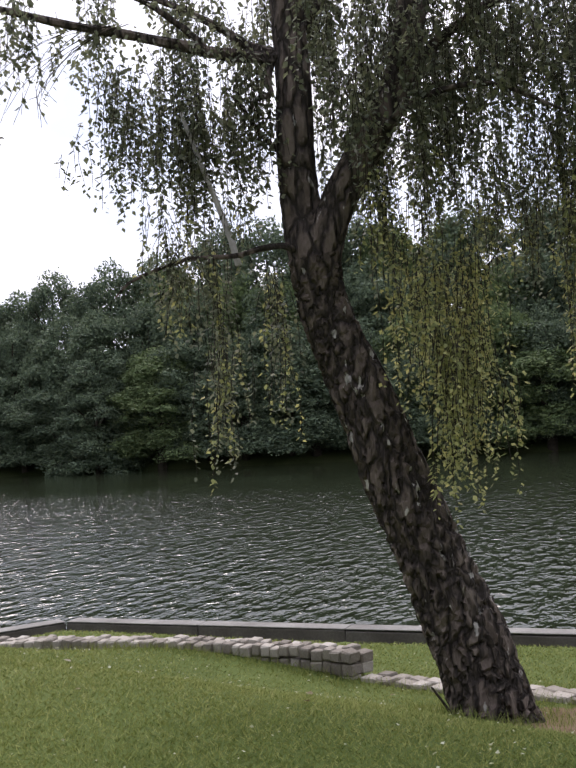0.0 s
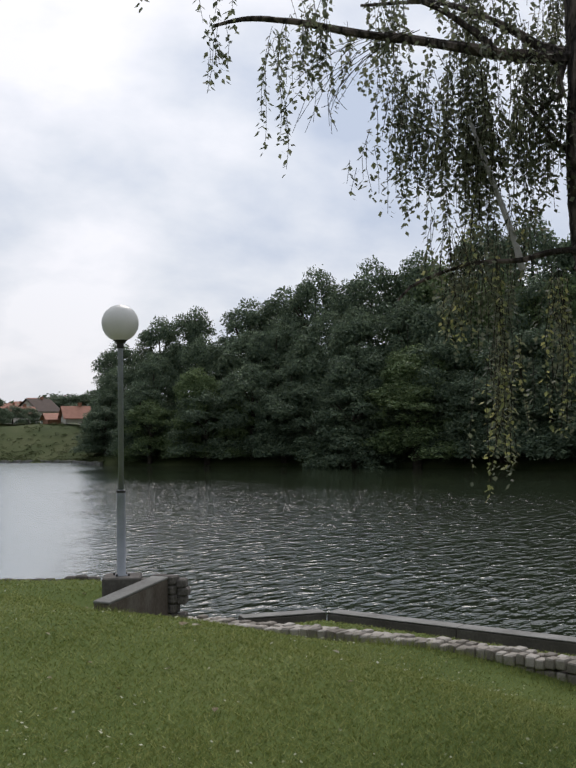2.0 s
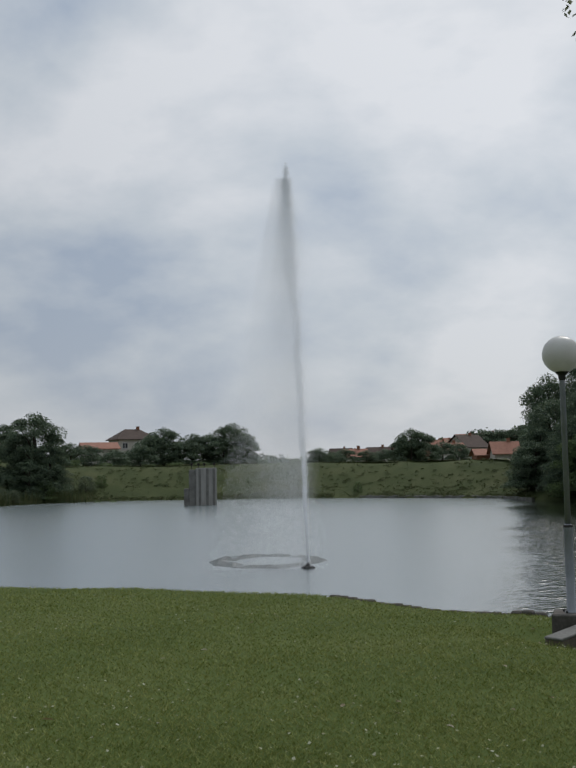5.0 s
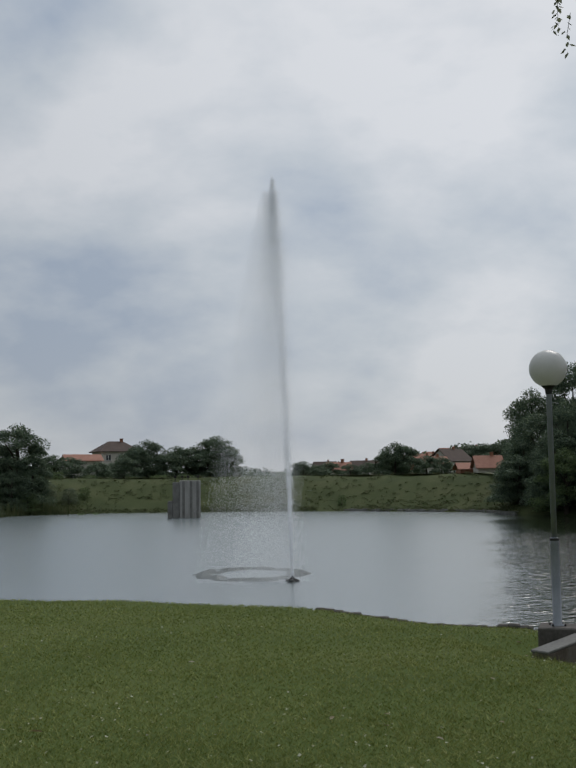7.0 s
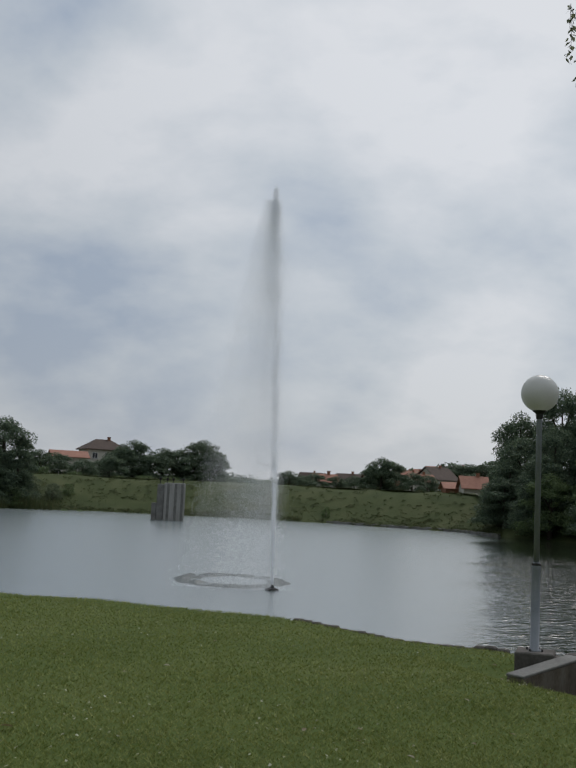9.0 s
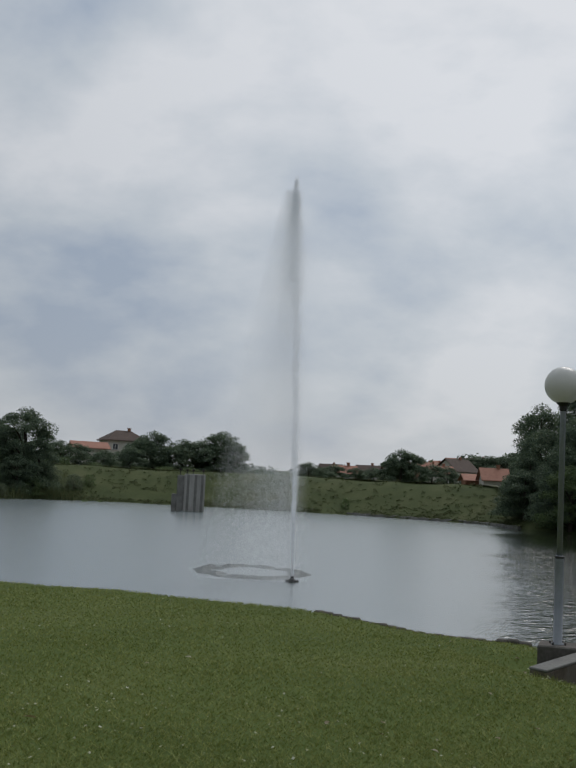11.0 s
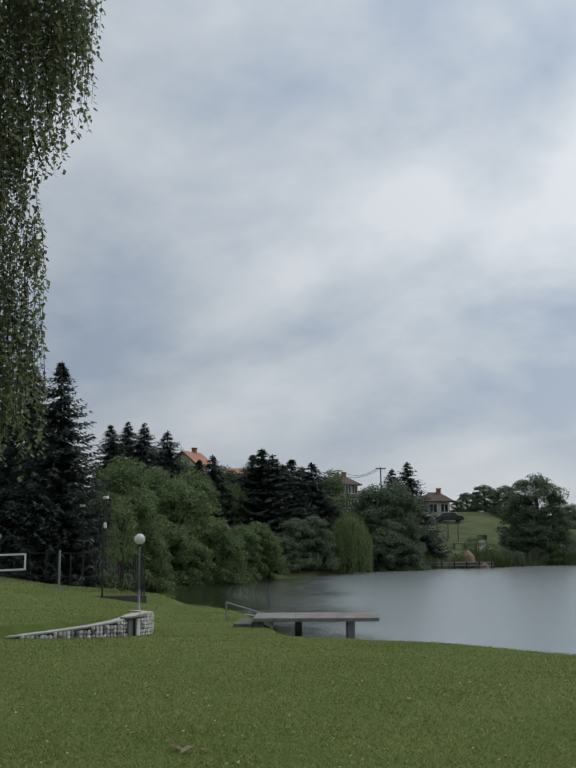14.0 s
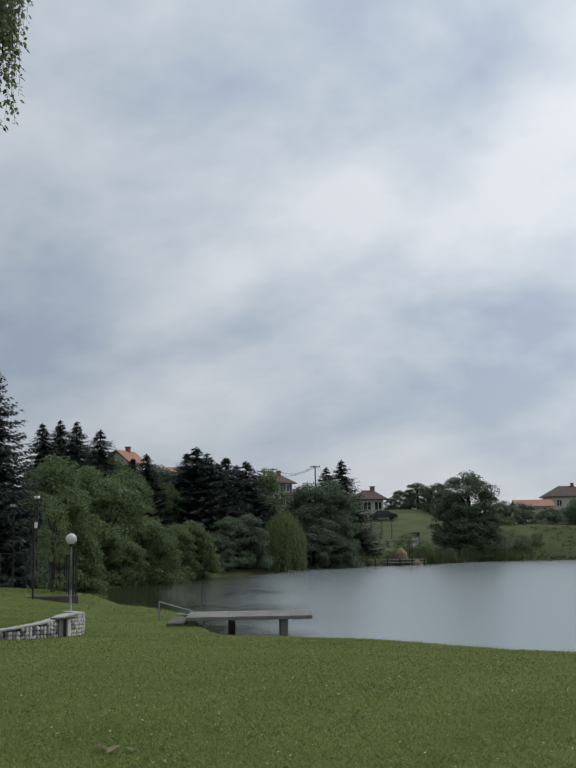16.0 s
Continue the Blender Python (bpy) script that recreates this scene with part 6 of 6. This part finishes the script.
prof = [(-2.1, 0.3), (-2.15, 0.75), (-1.5, 0.9), (-0.9, 1.4), (0.7, 1.42), (1.3, 0.95), (2.0, 0.85), (2.15, 0.5), (2.1, 0.3)]
va = [bm.verts.new((a, -0.85 + (0.12 if b > 1 else 0), b)) for a, b in prof]
vb = [bm.verts.new((a, 0.85 - (0.12 if b > 1 else 0), b)) for a, b in prof]
bm.faces.new(va[::-1])
bm.faces.new(vb)
for k in range(len(prof)):
    j = (k + 1) % len(prof)
    bm.faces.new((va[k], va[j], vb[j], vb[k]))
body = part("body", bm, M["carpaint"], car)
for sgn in (-1, 1):
    bm = bmesh.new()
    box(bm, -0.95, 0.85, sgn * 0.80 - 0.02, sgn * 0.80 + 0.02, 0.95, 1.3, 0.01)
    part("side_window", bm, M["glass"], body)
for u in (-1.3, 1.3):
    for v_ in (-0.8, 0.8):
        bm = bmesh.new()
        lathe(bm, [(0.30, -0.09), (0.32, -0.05), (0.32, 0.05), (0.30, 0.09)], 16, pose(u, v_, 0.31, 90, 0, 0))
        wh = part("wheel", bm, M["rubber"], car)

# ---------------------------------------------------------------- far tree line, weeds on the dam, reeds
rs = np.random.RandomState(77)
cl = []
for k in range(240):
    az = rs.uniform(-40, 14)
    dist = rs.uniform(330, 420)
    x, y = polar(az, dist)
    top = 3.5 + dist * (0.012 + 0.020 * smooth(3, 11, az) + 0.012 * smooth(-10, -20, az)) * rs.uniform(0.7, 1.15)
    r = rs.uniform(3.5, 6.5)
    cl.append((x, y, top - r * 0.6, r, r * 0.7))
    cl.append((x + 3, y, top - r * 1.6, r * 1.3, r * 1.2))
    cl.append((x - 3, y, top - r * 2.8, r * 1.3, r * 1.4))
tagged(quads_mesh("far_woods", leaf_cloud(60000, 0.8, rs, cl), 4, M["leaf1"], None, "distant dark tree line beyond the dam", "stuff"), category="woods")
SA, SD = np.meshgrid(np.radians(np.arange(-30, 15.1, 0.5)), np.arange(95, 140, 0.25), indexing="ij")
dry = shore_distance(SD * np.sin(SA), SD * np.cos(SA)) > 0
SHORE_D = SD[0][np.argmax(dry, axis=1)]


def far_shore(az):
    """Distance of the far shoreline at a bearing."""
    return float(np.interp(az, np.arange(-30, 15.1, 0.5), SHORE_D))


cl = []
for k in range(2600):
    az = rs.uniform(-22, 12.5)
    x, y = polar(az, far_shore(az) + rs.gamma(1.3, 3.4))
    r = rs.uniform(0.10, 0.34)
    cl.append((x, y, gz(x, y), r * 1.4, r * 0.7))
tagged(quads_mesh("bank_weeds", leaf_cloud(46000, 0.09, rs, cl), 4, M["reed"], None, "tall weeds and tufts on the grassy dam", "stuff"), category="weeds")
v = []
for k in range(5200):
    az, extra = rs.uniform(-26, -12), rs.uniform(-0.6, 1.2)
    lo = far_shore(az)
    if rs.random() > 0.5 + 0.5 * math.sin(az * 2.3) * math.sin(az * 0.9 + 1):
        continue
    x, y = polar(az, lo + extra)
    hh, a = rs.uniform(0.7, 1.9), rs.uniform(0, 6.28)
    dx, dy = 0.03 * math.cos(a), 0.03 * math.sin(a)
    lx, ly = rs.normal(0, 0.15, 2)
    v.extend(((x - dx, y - dy, -0.1), (x + dx, y + dy, -0.1), (x + lx, y + ly, hh)))
kerb_d = thing("dam_kerb", pose(0, 0, 0), "low pale concrete kerb at the foot of the dam", "kerb")
for k in range(26):
    a0, a1 = 3.0 + 0.36 * k, 3.0 + 0.36 * (k + 1)
    p, q = Vector((*polar(a0, far_shore(a0) + 0.5), 0)), Vector((*polar(a1, far_shore(a1) + 0.5), 0))
    bm = bmesh.new()
    box(bm, 0.01, (q - p).length - 0.01, -0.2, 0.2, -0.3, 0.24 + 0.05 * (k % 2), 0.02)
    part("kerbstone", bm, M["concrete"], kerb_d, at=pose(p.x, p.y, 0, 0, 0, math.degrees(math.atan2(q.y - p.y, q.x - p.x))))
bm = bmesh.new()
last = None
for a in np.arange(-14.0, 12.01, 0.5):
    ring = [bm.verts.new((*polar(a, far_shore(a) + e), max(gz(*polar(a, far_shore(a) + e)), gz(*polar(a, far_shore(a) + 14.5))) + 0.06)) for e in (13.2, 15.8)]
    if last:
        bm.faces.new((last[0], ring[0], ring[1], last[1]))
    last = ring
bmesh.ops.solidify(bm, geom=bm.faces[:], thickness=0.12)
tagged(part("path", bm, M["gravel"]), "pale grassy gravel path along the top of the dam", "path", kind="structure")
tagged(quads_mesh("reeds", v, 3, M["reed"], None, "reeds along the far shore", "stuff"), category="reeds")

# ---------------------------------------------------------------- grass and fallen leaves
rs = np.random.RandomState(31)
n = 900000
az = np.radians(rs.uniform(-58, 62, n))
r = 3.6 * (62 / 3.6) ** (rs.random(n) ** 0.95)
x, y = r * np.sin(az), r * np.cos(az)
d = shore_distance(x, y)
ok = (d > 0.35)
x, y, r = x[ok], y[ok], r[ok]
patch = np.sin(x * 2.1 + 1.3 * np.sin(y * 1.7)) * np.sin(y * 1.9 + 1.1 * np.sin(x * 1.3))
z = ground_z(x, y)
hgt = (0.014 + 0.018 * rs.random(len(x)) ** 2 + 0.006 * np.clip(patch, 0, 1)) * (1 + 0.010 * r)
a = rs.uniform(0, 2 * math.pi, len(x))
wd = (0.0020 + 0.00046 * r) * rs.uniform(0.7, 1.3, len(x))
side = np.stack([np.cos(a) * wd, np.sin(a) * wd, np.zeros(len(x))], 1)
base = np.stack([x, y, z - 0.004], 1)
tip = base + np.stack([rs.normal(0, 1.0, len(x)) * hgt, rs.normal(0, 1.0, len(x)) * hgt, hgt], 1)
tagged(quads_mesh("grass", np.stack([base - side, base + side, tip], 1).reshape(-1, 3), 3, M["blade"], None, "short mown grass blades of the lawn", "stuff"), category="grass")
# bare soil at the foot of the birch, and a dead stick leaning on it
fx, fy = bt(1.75, 0, 8.0)[:2]
bm = bmesh.new()
bmesh.ops.create_grid(bm, x_segments=26, y_segments=26, size=0.85)
for v in list(bm.verts):
    r = v.co.length / 0.85 + 0.25 * noise.noise(v.co * 2.5)
    if r > 0.85:
        bm.verts.remove(v)
        continue
    v.co.z = gz(fx + v.co.x, fy + v.co.y) + 0.028 * (1 - r) + 0.012 * noise.noise(v.co * 7)
bmesh.ops.solidify(bm, geom=bm.faces[:], thickness=0.03)
tagged(part("bare_soil", bm, M["soil"], at=pose(fx, fy, 0)), "patch of bare reddish soil beside the birch", "soil", kind="structure")
fx, fy = bt(0.98, 0, 8.0)[:2]
bm = bmesh.new()
tube(bm, bezier([(0, 0, 0.0), (-0.08, 0.06, 0.16), (-0.13, 0.10, 0.25)], 7), np.linspace(0.012, 0.007, 7), 6, 0.15, rng)
tagged(part("dead_stick", bm, M["twig"], at=pose(fx, fy, gz(fx, fy) - 0.02)), "dark dead stick standing in the grass beside the birch", "stick")
# longer tufts round the birch, the walls and the lamp block
v = []
for k in range(6000):
    pick = rs.randint(4)
    if pick == 0:
        a, q = rs.uniform(0, 6.28), rs.uniform(0.26, 0.75)
        x, y = bt(1.32, 0, 8.2)[0] + q * math.cos(a), bt(1.32, 0, 8.2)[1] + q * math.sin(a)
    elif pick == 1:
        s = rs.uniform(0, span[-1])
        x, y = (float(np.interp(s, span, line[:, c])) for c in range(2))
        x, y = x - rs.uniform(0.14, 0.4), y - rs.uniform(0.0, 0.2)
    elif pick == 2:
        s = rs.uniform(0, kspan[-1])
        x, y = (float(np.interp(s, kspan, KERB[:, c])) for c in range(2))
        x += rs.choice([-1, 1]) * rs.uniform(0.14, 0.32)
    else:
        t = rs.random()
        x, y = 2.6 + 0.9 * t + rs.uniform(-0.1, 0.25), 11.05 + 0.75 * t - rs.uniform(0.02, 0.2)
    hh, a = rs.uniform(0.04, 0.13), rs.uniform(0, 6.28)
    g = gz(x, y) - 0.01
    dx, dy = 0.004 * math.cos(a), 0.004 * math.sin(a)
    lx, ly = rs.normal(0, 0.4 * hh, 2)
    v.extend(((x - dx, y - dy, g), (x + dx, y + dy, g), (x + lx, y + ly, g + hh)))
tagged(quads_mesh("grass_tufts", v, 3, M["blade"], None, "longer uncut grass at the foot of the birch and walls", "stuff"), category="grass")

# pale clover heads and dry bits, scattered over the lawn in drifts
spots = np.array([(rs.uniform(-50, 52), 4.2 * (34 / 4.2) ** rs.random()) for _ in range(150)])
pick = spots[rs.randint(len(spots), size=3400)]
x = pick[:, 1] * np.sin(np.radians(pick[:, 0])) + rs.normal(0, 0.55, len(pick))
y = pick[:, 1] * np.cos(np.radians(pick[:, 0])) + rs.normal(0, 0.55, len(pick))
ok = shore_distance(x, y) > 0.8
x, y = x[ok], y[ok]
z = ground_z(x, y) + rs.uniform(0.022, 0.04, len(x))
a, s = rs.uniform(0, 6.28, len(x)), rs.uniform(0.005, 0.014, len(x))
dx, dy = s * np.cos(a), s * np.sin(a)
v = np.stack([np.stack(c, 1) for c in ((x - dx, y - dy, z), (x + dy, y - dx, z + s * rs.uniform(-0.5, 0.8, len(x))), (x + dx, y + dy, z + s * rs.uniform(0, 1.2, len(x))), (x - dy, y + dx, z + s * rs.uniform(-0.3, 0.8, len(x))))], 1)
tagged(quads_mesh("clover_heads", v.reshape(-1, 3), 4, M["dryspeck"], None, "pale clover heads and dry bits in the lawn", "stuff"), category="clover")


def fallen_leaf(x, y, size, rz):
    bm = bmesh.new()
    pts = [(0, -0.5, 0), (0.28, -0.2, 0.10), (0.25, 0.2, 0.14), (0, 0.55, 0.04), (-0.25, 0.2, 0.16), (-0.28, -0.2, 0.12), (0, 0, 0.02)]
    vs = [bm.verts.new(Vector(p) * size) for p in pts]
    for k in range(6):
        bm.faces.new((vs[k], vs[(k + 1) % 6], vs[6]))
    bmesh.ops.solidify(bm, geom=bm.faces[:], thickness=0.002)
    o = part("fallen_leaf", bm, M["leaf_dry"], at=pose(x, y, gz(x, y) + 0.03, rng.uniform(-15, 15), rng.uniform(-15, 15), rz))
    return tagged(o, "dry curled leaf lying on the lawn", "leaf", "fallen leaves on the lawn")


for x, y, s in ((2.85, 8.75, 0.16), (2.95, 8.72, 0.12), (5.05, 6.2, 0.09), (-3.9, 9.6, 0.10), (-4.7, 11.2, 0.09), (-5.0, 7.1, 0.15), (-5.14, 7.13, 0.13), (-4.88, 7.15, 0.09), (-5.1, 5.9, 0.08), (-7.25, 7.2, 0.08), (-2.8, 7.5, 0.06), (-3.45, 10.1, 0.08), (-1.7, 7.0, 0.09), (3.9, 7.9, 0.08), (2.2, 7.0, 0.07)):
    fallen_leaf(x, y, s, rng.uniform(0, 360))
for k in range(34):
    az, q = rng.uniform(-46, 46), rng.uniform(5.0, 14)
    x, y = polar(az, q)
    fallen_leaf(x, y, rng.uniform(0.04, 0.075), rng.uniform(0, 360))
